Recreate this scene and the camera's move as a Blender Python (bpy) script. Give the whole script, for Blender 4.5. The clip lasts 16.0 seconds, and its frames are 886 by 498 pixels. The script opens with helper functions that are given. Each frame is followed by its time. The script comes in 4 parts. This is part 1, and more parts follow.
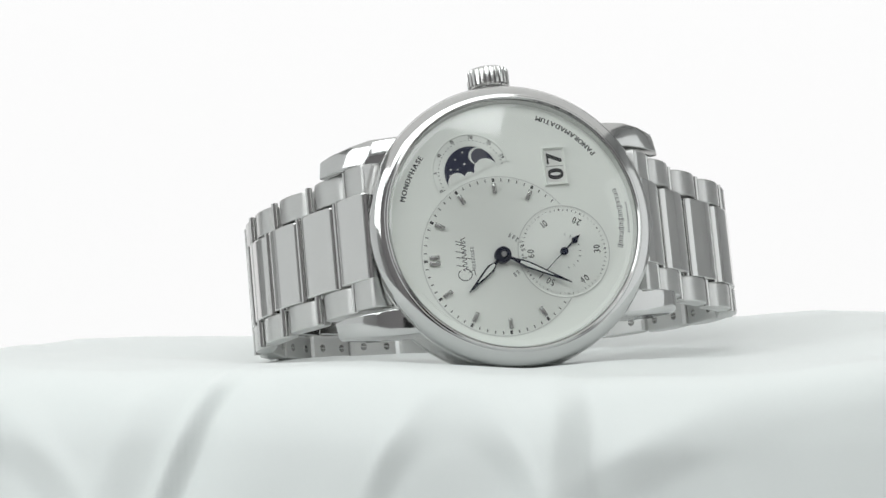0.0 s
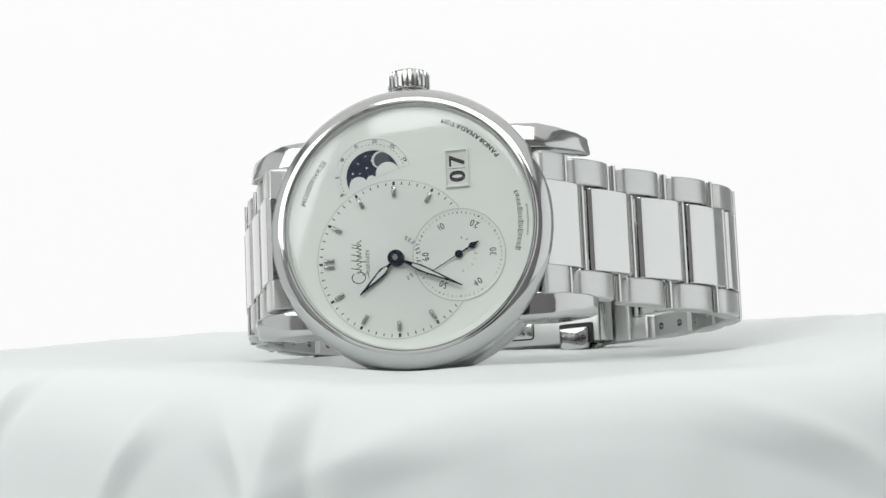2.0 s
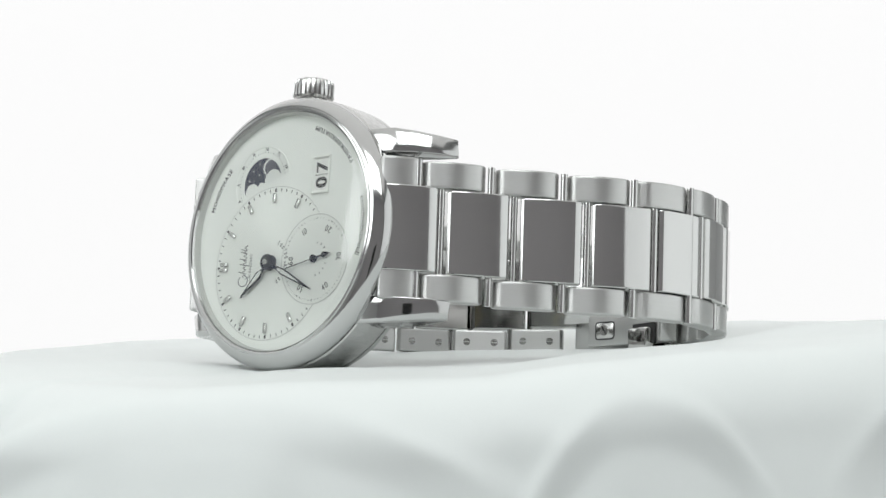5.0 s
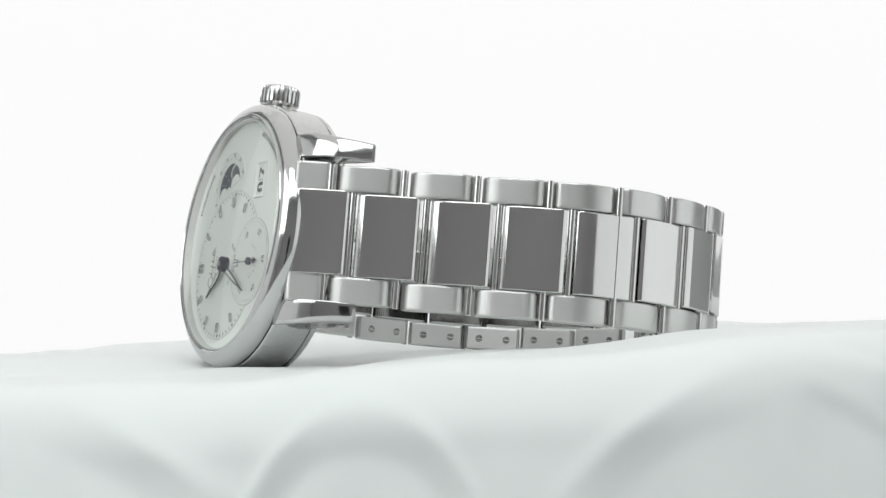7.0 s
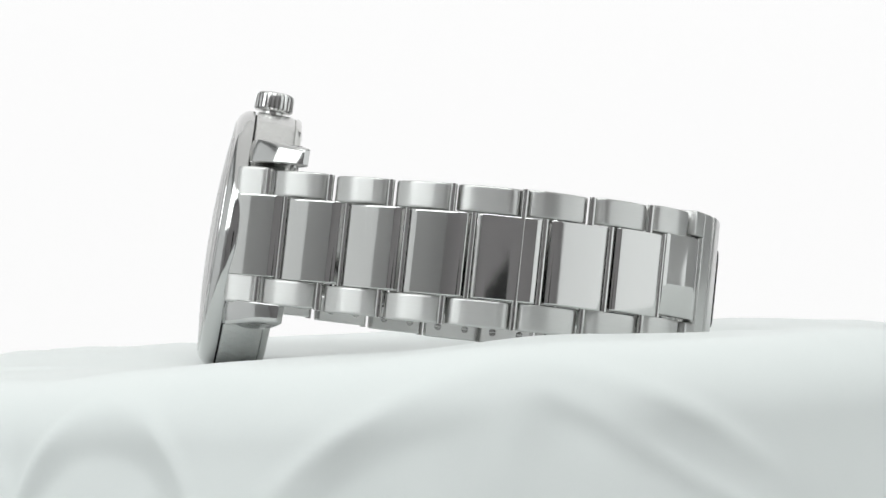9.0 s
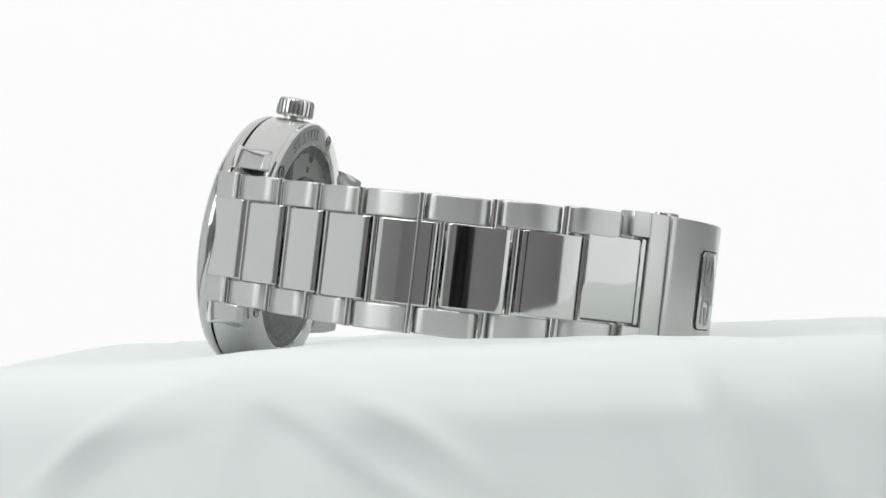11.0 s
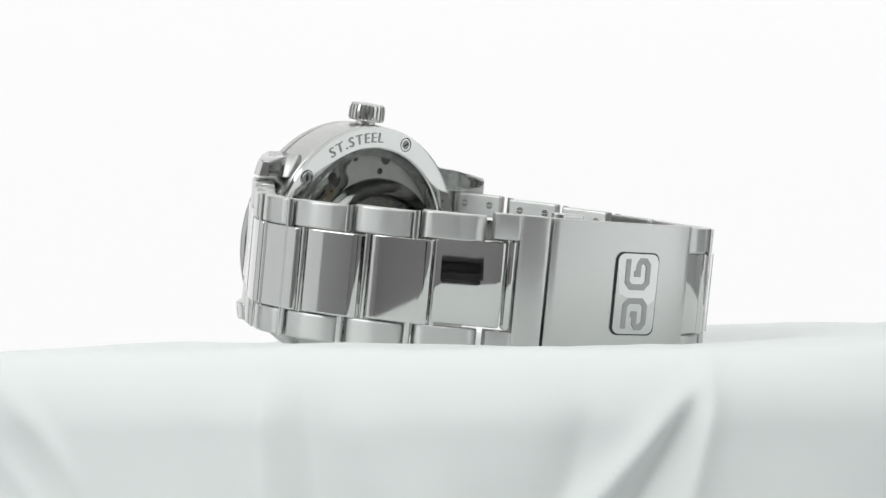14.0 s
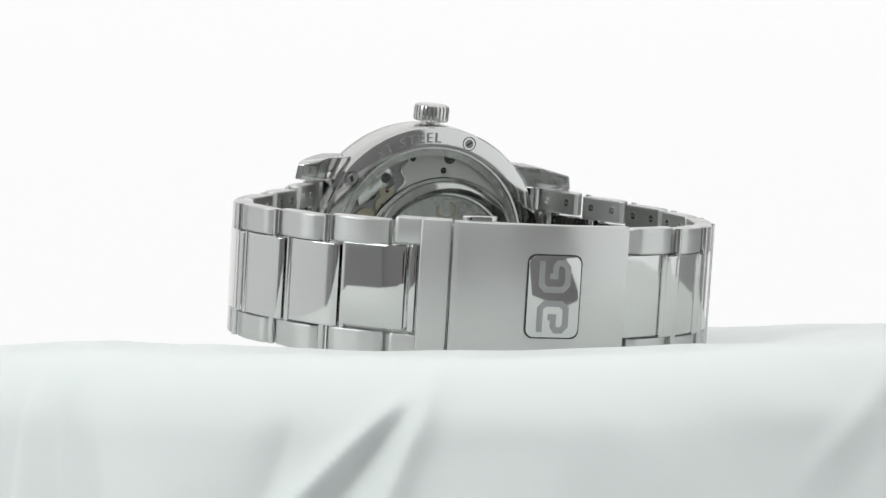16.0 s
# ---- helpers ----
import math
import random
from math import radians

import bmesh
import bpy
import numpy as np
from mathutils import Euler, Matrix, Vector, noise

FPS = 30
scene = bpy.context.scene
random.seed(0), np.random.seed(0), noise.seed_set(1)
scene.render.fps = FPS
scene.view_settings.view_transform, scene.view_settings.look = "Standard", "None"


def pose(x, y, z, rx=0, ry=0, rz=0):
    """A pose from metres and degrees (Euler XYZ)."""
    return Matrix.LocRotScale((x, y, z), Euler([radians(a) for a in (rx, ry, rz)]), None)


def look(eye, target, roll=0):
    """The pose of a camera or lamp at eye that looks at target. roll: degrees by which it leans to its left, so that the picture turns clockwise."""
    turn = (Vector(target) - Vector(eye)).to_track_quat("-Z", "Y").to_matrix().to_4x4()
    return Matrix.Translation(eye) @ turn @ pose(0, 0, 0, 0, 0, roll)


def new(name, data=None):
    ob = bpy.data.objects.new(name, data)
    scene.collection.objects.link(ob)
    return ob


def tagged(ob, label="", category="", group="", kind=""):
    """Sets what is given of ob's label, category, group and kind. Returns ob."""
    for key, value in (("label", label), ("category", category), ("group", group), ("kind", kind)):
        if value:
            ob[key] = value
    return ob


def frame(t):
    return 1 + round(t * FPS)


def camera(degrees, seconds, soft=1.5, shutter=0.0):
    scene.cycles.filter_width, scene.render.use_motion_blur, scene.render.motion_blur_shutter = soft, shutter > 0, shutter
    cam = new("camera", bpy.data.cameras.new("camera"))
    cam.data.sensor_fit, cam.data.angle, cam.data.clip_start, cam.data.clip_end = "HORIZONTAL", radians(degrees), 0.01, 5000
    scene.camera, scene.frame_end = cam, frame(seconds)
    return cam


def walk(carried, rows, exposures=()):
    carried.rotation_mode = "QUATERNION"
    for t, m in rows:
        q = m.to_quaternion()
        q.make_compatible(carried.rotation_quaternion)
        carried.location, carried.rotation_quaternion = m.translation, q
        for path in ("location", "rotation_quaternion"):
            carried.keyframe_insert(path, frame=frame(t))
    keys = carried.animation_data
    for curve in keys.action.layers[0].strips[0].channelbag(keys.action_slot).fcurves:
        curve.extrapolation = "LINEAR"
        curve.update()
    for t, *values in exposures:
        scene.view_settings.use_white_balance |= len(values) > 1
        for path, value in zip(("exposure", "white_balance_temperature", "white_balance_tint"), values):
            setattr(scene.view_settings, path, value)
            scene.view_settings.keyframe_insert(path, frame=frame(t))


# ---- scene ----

# ---- camera: stands still before a turntable ----
BASE = 1.0                      # height of the lens above the studio floor
cam = camera(21.7, 16.0)
EYE = pose(0, -0.358, BASE, 90.669, 1.6017, 0.9391)
walk(cam, [(0.0, EYE), (16.0, EYE)])

# ---- world and lights: a white product table in a dim studio ----
world = bpy.data.worlds.new("studio")
scene.world = world
world.use_nodes = True
wbg = world.node_tree.nodes["Background"]
wbg.inputs["Color"].default_value = (0.9, 0.97, 1.0, 1)
wbg.inputs["Strength"].default_value = 0.3
scene.view_settings.exposure = 0.0


def softbox(name, az, el, dist, w, h, power, colour=(1, 1, 1)):
    """An area lamp that looks at the turntable from an azimuth and elevation in degrees."""
    a, e = radians(az), radians(el)
    eye = Vector((dist * math.cos(e) * math.cos(a), dist * math.cos(e) * math.sin(a), BASE + dist * math.sin(e)))
    lamp = bpy.data.lights.new(name, "AREA")
    lamp.shape, lamp.size, lamp.size_y, lamp.energy, lamp.color = "RECTANGLE", w, h, power, colour
    ob = new(name, lamp)
    ob.matrix_world = look(eye, (0, 0, BASE))
    return ob


softbox("ceiling_panel", 90, 89, 1.6, 3.4, 3.4, 20.0, (1.0, 1.0, 0.98))
softbox("front_top_softbox", -92, 49, 1.0, 0.8, 0.38, 3.15, (0.96, 1.0, 1.0))
softbox("key_softbox", -145, 29, 1.0, 0.62, 0.5, 2.5, (0.96, 1.0, 1.0))
softbox("right_softbox", -14, 10, 1.0, 1.35, 0.8, 2.35, (0.96, 1.0, 1.0))
softbox("left_softbox", 176, 10, 1.0, 1.2, 0.85, 1.3, (0.96, 1.0, 1.0))

# ---- materials ----
def mat(name, rgb, rough=0.5, metal=0.0, **kw):
    m = bpy.data.materials.new(name)
    m.use_nodes = True
    b = m.node_tree.nodes["Principled BSDF"]
    b.inputs["Base Color"].default_value = (*rgb, 1)
    b.inputs["Roughness"].default_value = rough
    b.inputs["Metallic"].default_value = metal
    for k, v in kw.items():
        b.inputs[k.replace("_", " ")].default_value = v
    return m


def node(m, kind, **props):
    n = m.node_tree.nodes.new(kind)
    for k, v in props.items():
        n.inputs[k.replace("_", " ")].default_value = v
    return n


def grain(m, stretch=(1, 1, 1), scale=2000.0, rough=(0.2, 0.4), bump=0.0, tint=None, coord="Object"):
    """Streaks or mottle at two scales that vary the roughness, the relief and slightly the colour."""
    nt, b = m.node_tree, m.node_tree.nodes["Principled BSDF"]
    tc, mp = node(m, "ShaderNodeTexCoord"), node(m, "ShaderNodeMapping", Scale=stretch)
    nt.links.new(tc.outputs[coord], mp.inputs["Vector"])
    fine = node(m, "ShaderNodeTexNoise", Scale=scale, Detail=4.0)
    broad = node(m, "ShaderNodeTexNoise", Scale=scale * 0.06, Detail=2.0)
    for n in (fine, broad):
        nt.links.new(mp.outputs[0], n.inputs["Vector"])
    mix = node(m, "ShaderNodeMath")
    half = node(m, "ShaderNodeMath")
    half.operation = "MULTIPLY"
    half.inputs[1].default_value = 0.5
    mix.operation = "MULTIPLY_ADD"
    mix.inputs[1].default_value = 1.5
    less = node(m, "ShaderNodeMath")
    less.operation = "MULTIPLY"
    less.inputs[1].default_value = 0.5
    nt.links.new(broad.outputs[0], less.inputs[0])
    nt.links.new(fine.outputs[0], mix.inputs[0])
    nt.links.new(less.outputs[0], mix.inputs[2])
    nt.links.new(mix.outputs[0], half.inputs[0])
    rr = node(m, "ShaderNodeMapRange")
    rr.inputs["From Min"].default_value, rr.inputs["From Max"].default_value = 0.3, 0.7
    rr.inputs["To Min"].default_value, rr.inputs["To Max"].default_value = rough
    nt.links.new(half.outputs[0], rr.inputs["Value"])
    nt.links.new(rr.outputs[0], b.inputs["Roughness"])
    if bump:
        bp = node(m, "ShaderNodeBump", Strength=bump, Distance=0.00002)
        nt.links.new(fine.outputs[0], bp.inputs["Height"])
        nt.links.new(bp.outputs[0], b.inputs["Normal"])
    if tint:
        ramp = node(m, "ShaderNodeMix")
        ramp.data_type = "RGBA"
        base = b.inputs["Base Color"].default_value[:]
        ramp.inputs[6].default_value, ramp.inputs[7].default_value = base, (*tint, 1)
        nt.links.new(half.outputs[0], ramp.inputs[0])
        nt.links.new(ramp.outputs[2], b.inputs["Base Color"])
    return m


POLISHED = grain(mat("polished_steel", (0.62, 0.62, 0.61), 0.06, 1.0), scale=600, rough=(0.045, 0.085))
BRUSHED = grain(mat("brushed_steel", (0.63, 0.63, 0.62), 0.34, 1.0, Anisotropic=0.85, Anisotropic_Rotation=0.25), (0.02, 1, 1), 4000, (0.31, 0.36), 0.0, (0.59, 0.59, 0.58))
BRUSHED_Z = grain(mat("circular_brushed_steel", (0.64, 0.64, 0.63), 0.3, 1.0), (1, 1, 0.6), 16000, (0.25, 0.29), 0.0, (0.58, 0.58, 0.57))
SATIN = grain(mat("satin_steel", (0.64, 0.64, 0.63), 0.2, 1.0), scale=3000, rough=(0.15, 0.22))
BEZEL = grain(mat("bezel_steel", (0.55, 0.55, 0.545), 0.1, 1.0), scale=2500, rough=(0.07, 0.12))
# near-black that puts the shade of gaps, slots and holes into the colour
DARK = mat("gap_shade", (0.02, 0.02, 0.02), 0.6)
DIAL = grain(mat("silver_opaline_dial", (0.90, 0.92, 0.885), 0.42, 0.1), scale=700, rough=(0.40, 0.42), tint=(0.885, 0.905, 0.87))
SUBDIAL = grain(mat("sunray_silver_subdial", (0.90, 0.92, 0.885), 0.32, 0.35, Anisotropic=0.6), scale=700, rough=(0.33, 0.36), tint=(0.885, 0.905, 0.87))
FLANGE = grain(mat("matt_silver_flange", (0.62, 0.63, 0.61), 0.55, 0.3), scale=6000, rough=(0.5, 0.6))
INK = mat("black_print", (0.02, 0.02, 0.022), 0.5)
GREY_INK = mat("grey_print", (0.07, 0.07, 0.072), 0.5)
BLUE_HAND = mat("blued_steel", (0.012, 0.016, 0.04), 0.2, 0.7)
SILVER = mat("shaded_moon", (0.10, 0.10, 0.13), 0.35, 0.3)
LUME = mat("white_lume", (0.75, 0.77, 0.74), 0.6)
MOON_BLUE = grain(mat("moon_disc_blue", (0.02, 0.024, 0.055), 0.3, 0.3), scale=4000, rough=(0.25, 0.4))
WHITE_DISC = mat("white_date_disc", (0.8, 0.8, 0.78), 0.4)
MOVEMENT = grain(mat("rhodium_plate", (0.68, 0.67, 0.65), 0.35, 0.35), (1, 0.3, 1), 4000, (0.32, 0.4), 0.0, (0.65, 0.64, 0.62))
GOLD = mat("gilt_brass", (0.50, 0.45, 0.33), 0.3, 1.0)
ENGRAVED = mat("engraved_steel", (0.36, 0.36, 0.36), 0.4, 1.0)
BLACK_PLASTIC = grain(mat("black_plastic", (0.012, 0.012, 0.013), 0.45), scale=800, rough=(0.4, 0.55))
RUBY = mat("dark_ruby", (0.10, 0.02, 0.03), 0.1)


def tangent(m):
    t = node(m, "ShaderNodeTangent")
    t.direction_type, t.axis = "RADIAL", "Z"
    m.node_tree.links.new(t.outputs[0], m.node_tree.nodes["Principled BSDF"].inputs["Tangent"])


tangent(SUBDIAL)


def clear_glass(name, gloss=0.05):
    m = bpy.data.materials.new(name)
    m.use_nodes = True
    nt = m.node_tree
    nt.nodes.remove(nt.nodes["Principled BSDF"])
    tr, gl, mx = node(m, "ShaderNodeBsdfTransparent"), node(m, "ShaderNodeBsdfGlossy", Roughness=gloss), node(m, "ShaderNodeMixShader")
    fr = node(m, "ShaderNodeFresnel", IOR=1.85)
    tr.inputs[0].default_value = (0.99, 1.0, 0.99, 1)
    nt.links.new(fr.outputs[0], mx.inputs[0])
    nt.links.new(tr.outputs[0], mx.inputs[1])
    nt.links.new(gl.outputs[0], mx.inputs[2])
    nt.links.new(mx.outputs[0], nt.nodes["Material Output"].inputs["Surface"])
    return m


GLASS = clear_glass("sapphire_crystal")
CLOTH = grain(mat("white_satin", (0.80, 0.835, 0.825), 0.5, 0.0, Sheen_Weight=0.25, Sheen_Roughness=0.4), (1, 1, 1), 5200, (0.42, 0.58), 0.12, (0.77, 0.81, 0.80))
ROOM = grain(mat("light_grey_wall_paint", (0.80, 0.81, 0.81), 0.8), scale=30, rough=(0.7, 0.9), tint=(0.76, 0.77, 0.77))
# the room's dim camera side, put into a darker grey for one unseen wall
DIM = grain(mat("dim_side_wall_grey", (0.56, 0.54, 0.55), 0.8), scale=30, rough=(0.7, 0.9), tint=(0.50, 0.48, 0.49))
FLOORING = grain(mat("studio_floor_paint", (0.70, 0.71, 0.71), 0.6), scale=20, rough=(0.5, 0.8), tint=(0.64, 0.65, 0.65))
# the backdrop's brightness is put in as emission; no lamp lights the paper
BACK = bpy.data.materials.new("glowing_white_backdrop")
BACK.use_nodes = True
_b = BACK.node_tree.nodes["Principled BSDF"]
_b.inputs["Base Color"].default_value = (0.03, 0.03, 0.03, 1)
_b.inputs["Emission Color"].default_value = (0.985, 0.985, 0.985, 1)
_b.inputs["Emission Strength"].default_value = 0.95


# ---- mesh helpers: shapes are drawn in millimetres ----
def mmx(m):
    """A pose given in millimetres, in metres."""
    m = m.copy()
    m.translation = m.translation * 0.001
    return m


def part(name, bm, material, parent=None, label="", at=None, smooth=40):
    """Links a bmesh drawn in millimetres as one mesh under a thing or a part."""
    bmesh.ops.recalc_face_normals(bm, faces=bm.faces[:])
    bmesh.ops.scale(bm, vec=(0.001,) * 3, verts=bm.verts[:])
    me = bpy.data.meshes.new(name)
    bm.to_mesh(me)
    bm.free()
    me.materials.append(material)
    ob = new(name, me)
    if smooth:
        me.shade_smooth()
        me.set_sharp_from_angle(angle=radians(smooth))
    if parent:
        ob.parent = parent
    if at is not None:
        ob.matrix_basis = mmx(at)
    if label:
        tagged(ob, label)
    return ob


def again(name, like, parent, at):
    """Another piece on the same mesh."""
    ob = new(name, like.data)
    ob.parent = parent
    ob.matrix_basis = mmx(at)
    return ob


def revolve(profile, n=96, closed=True, centre=(0, 0), bm=None):
    """A ring or a disc turned about z from (radius, height) pairs."""
    bm = bm or bmesh.new()
    rings = []
    for r, z in profile:
        if r < 1e-6:
            rings.append([bm.verts.new((centre[0], centre[1], z))])
        else:
            rings.append([bm.verts.new((centre[0] + r * math.cos(2 * math.pi * k / n), centre[1] + r * math.sin(2 * math.pi * k / n), z)) for k in range(n)])
    pairs = list(zip(rings, rings[1:] + rings[:1])) if closed else list(zip(rings, rings[1:]))
    for a, b in pairs:
        for k in range(n):
            v = [a[k % len(a)], a[(k + 1) % len(a)], b[(k + 1) % len(b)], b[k % len(b)]]
            u = list(dict.fromkeys(v))
            if len(u) > 2:
                bm.faces.new(u)
    return bm


def prism(points, z0, z1, bevel=0.0, seg=2, bm=None, vertical=False):
    """A flat outline given thickness, with its edges rounded."""
    own = bm is None
    bm = bm or bmesh.new()
    lo = [bm.verts.new((x, y, z0)) for x, y in points]
    hi = [bm.verts.new((x, y, z1)) for x, y in points]
    n = len(points)
    bm.faces.new(lo[::-1])
    bm.faces.new(hi)
    for k in range(n):
        bm.faces.new((lo[k], lo[(k + 1) % n], hi[(k + 1) % n], hi[k]))
    if bevel and own:
        edges = bm.edges[:] if not vertical else [e for e in bm.edges if abs(e.verts[0].co.z - e.verts[1].co.z) < 1e-6]
        bmesh.ops.bevel(bm, geom=edges, offset=bevel, segments=seg, profile=0.5, affect="EDGES", clamp_overlap=True)
    return bm


def bar(bm, x, y, w, h, ang, z0, z1):
    """A small block on the dial: its middle, sizes and turn."""
    c, s = math.cos(ang), math.sin(ang)
    pts = [(x + c * a * w / 2 - s * b * h / 2, y + s * a * w / 2 + c * b * h / 2) for a, b in ((-1, -1), (1, -1), (1, 1), (-1, 1))]
    prism(pts, z0, z1, bm=bm)
    return bm


def disc_pts(x, y, r, n=24, a0=0.0, a1=2 * math.pi):
    return [(x + r * math.cos(a0 + (a1 - a0) * k / n), y + r * math.sin(a0 + (a1 - a0) * k / n)) for k in range(n + (a1 - a0 < 6.28))]


def rounded_rect(w, h, r, n=5):
    pts = []
    for cx, cy, a in ((w / 2 - r, h / 2 - r, 0), (-w / 2 + r, h / 2 - r, 90), (-w / 2 + r, -h / 2 + r, 180), (w / 2 - r, -h / 2 + r, 270)):
        pts += [(cx + r * math.cos(radians(a + 90 * k / n)), cy + r * math.sin(radians(a + 90 * k / n))) for k in range(n + 1)]
    return pts


def stroke(bm, pts, w, z0, z1):
    """A bent line of even width as a flat raised ribbon."""
    n = len(pts)
    left, right = [], []
    for k in range(n):
        p = Vector(pts[k])
        a = (p - Vector(pts[k - 1])).normalized() if k else None
        b = (Vector(pts[k + 1]) - p).normalized() if k < n - 1 else None
        a, b = a or b, b or a
        t = (a + b).normalized()
        nrm = Vector((-t.y, t.x))
        h = w / 2 / max(0.5, nrm.dot(Vector((-a.y, a.x))))
        left.append(p + nrm * h)
        right.append(p - nrm * h)
    lv = [[bm.verts.new((*q, z)) for q in side] for side in (left, right) for z in (z0, z1)]
    l0, l1, r0, r1 = lv
    for k in range(n - 1):
        for a, b in ((l1, r1), (r1, r0), (r0, l0), (l0, l1)):
            bm.faces.new((a[k], a[k + 1], b[k + 1], b[k]))
    for k in (0, n - 1):
        bm.faces.new((l0[k], l1[k], r1[k], r0[k]))


GLYPHS = {}


def glyph(ch):
    """The outline mesh of a character in the built-in font, 1 high: points, faces, width."""
    if ch not in GLYPHS:
        cu = bpy.data.curves.new("glyph", "FONT")
        cu.body, cu.resolution_u = ch, 3
        ob = new("glyph", cu)
        bpy.context.view_layer.update()
        me = ob.evaluated_get(bpy.context.evaluated_depsgraph_get()).to_mesh()
        pts = [tuple(v.co) for v in me.vertices]
        x0, x1 = min(p[0] for p in pts), max(p[0] for p in pts)
        GLYPHS[ch] = ([(p[0] - x0, p[1]) for p in pts], [tuple(f.vertices) for f in me.polygons], x1 - x0)
        bpy.data.objects.remove(ob)
        bpy.data.curves.remove(cu)
    return GLYPHS[ch]


def put_glyph(bm, ch, size, m, z, stretch=1.0):
    pts, faces, w = glyph(ch)
    vs = [bm.verts.new((*(m @ Vector(((x - w / 2) * size * stretch, y * size, 0))).xy, z)) for x, y in pts]
    for f in faces:
        try:
            bm.faces.new([vs[k] for k in f])
        except ValueError:
            pass


def word(bm, text, size, m, z, gap=0.16, stretch=1.0):
    """A straight word centred on the pose m."""
    ws = [glyph(c)[2] * size * stretch for c in text]
    x = -(sum(ws) + gap * size * (len(text) - 1)) / 2
    for c, w in zip(text, ws):
        put_glyph(bm, c, size, m @ Matrix.Translation((x + w / 2, 0, 0)), z, stretch)
        x += w + gap * size


def arc_word(bm, text, size, r, mid, inward, z, gap=0.22, stretch=1.0, centre=(0, 0)):
    """A word on an arc; mid in degrees clockwise from 12 o'clock; inward: tops towards the centre."""
    ws = [glyph(c)[2] * size * stretch if c != " " else 0.3 * size for c in text]
    total = sum(ws) + gap * size * (len(text) - 1)
    s = -total / 2
    for c, w in zip(text, ws):
        a = radians(mid) + (s + w / 2) / r * (-1 if inward else 1)
        s += w + gap * size
        if c == " ":
            continue
        turn = -a if not inward else -a + math.pi
        rr = r - (0 if not inward else -0.7 * size)
        m = Matrix.Translation((centre[0] + rr * math.sin(a), centre[1] + rr * math.cos(a), 0)) @ Matrix.Rotation(turn, 4, "Z")
        for off in (-0.045, 0.0, 0.045):
            put_glyph(bm, c, size, m @ Matrix.Translation((off * size, 0, 0)), z + off * 0.02, stretch)


# ---- the studio ----
def sheet(name, pts, material, label, kind="structure", thick=0.05):
    """A wall, floor or ceiling slab from its four inner corners in metres."""
    bm = bmesh.new()
    a = [bm.verts.new(p) for p in pts]
    nrm = (Vector(pts[1]) - Vector(pts[0])).cross(Vector(pts[2]) - Vector(pts[0])).normalized() * -thick
    b = [bm.verts.new(Vector(p) + nrm) for p in pts]
    bm.faces.new(a)
    bm.faces.new(b[::-1])
    for k in range(4):
        bm.faces.new((a[k], b[k], b[(k + 1) % 4], a[(k + 1) % 4]))
    me = bpy.data.meshes.new(name)
    bmesh.ops.recalc_face_normals(bm, faces=bm.faces[:])
    bm.to_mesh(me)
    bm.free()
    me.materials.append(material)
    return tagged(new(name, me), label, kind=kind)


sheet("floor", [(-2.2, -2.4, 0), (2.2, -2.4, 0), (2.2, 2.4, 0), (-2.2, 2.4, 0)], FLOORING, "light grey painted studio floor")
sheet("ceiling", [(-2.2, 2.4, 2.7), (2.2, 2.4, 2.7), (2.2, -2.4, 2.7), (-2.2, -2.4, 2.7)], ROOM, "light grey studio ceiling")
sheet("wall_south", [(-2.2, -2.4, 0), (-2.2, -2.4, 2.7), (2.2, -2.4, 2.7), (2.2, -2.4, 0)], DIM, "studio wall behind the camera, darkened for its reflection in the steel")
sheet("wall_west", [(-2.2, 2.4, 0), (-2.2, 2.4, 2.7), (-2.2, -2.4, 2.7), (-2.2, -2.4, 0)], ROOM, "light grey studio side wall")
sheet("wall_east", [(2.2, -2.4, 0), (2.2, -2.4, 2.7), (2.2, 2.4, 2.7), (2.2, 2.4, 0)], ROOM, "light grey studio side wall")
sheet("wall_north", [(2.2, 2.4, 0), (2.2, 2.4, 2.7), (-2.2, 2.4, 2.7), (-2.2, 2.4, 0)], ROOM, "light grey studio wall behind the backdrop")


def backdrop():
    """A curved sheet of white paper behind and beside the table, made to glow by its material."""
    bm = bmesh.new()
    rows = []
    for k in range(49):
        a = radians(64 + 67 * k / 48)
        rows.append([bm.verts.new((1.3 * math.cos(a), 1.3 * math.sin(a), z)) for z in (0.02, 2.4)])
    for a, b in zip(rows, rows[1:]):
        bm.faces.new((a[0], b[0], b[1], a[1]))
    me = bpy.data.meshes.new("backdrop")
    bm.to_mesh(me)
    bm.free()
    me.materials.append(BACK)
    me.shade_smooth()
    ob = new("backdrop", me)
    so = ob.modifiers.new("thickness", "SOLIDIFY")
    so.thickness = 0.004
    return tagged(ob, "seamless white paper backdrop, glowing by itself", kind="structure")


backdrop()

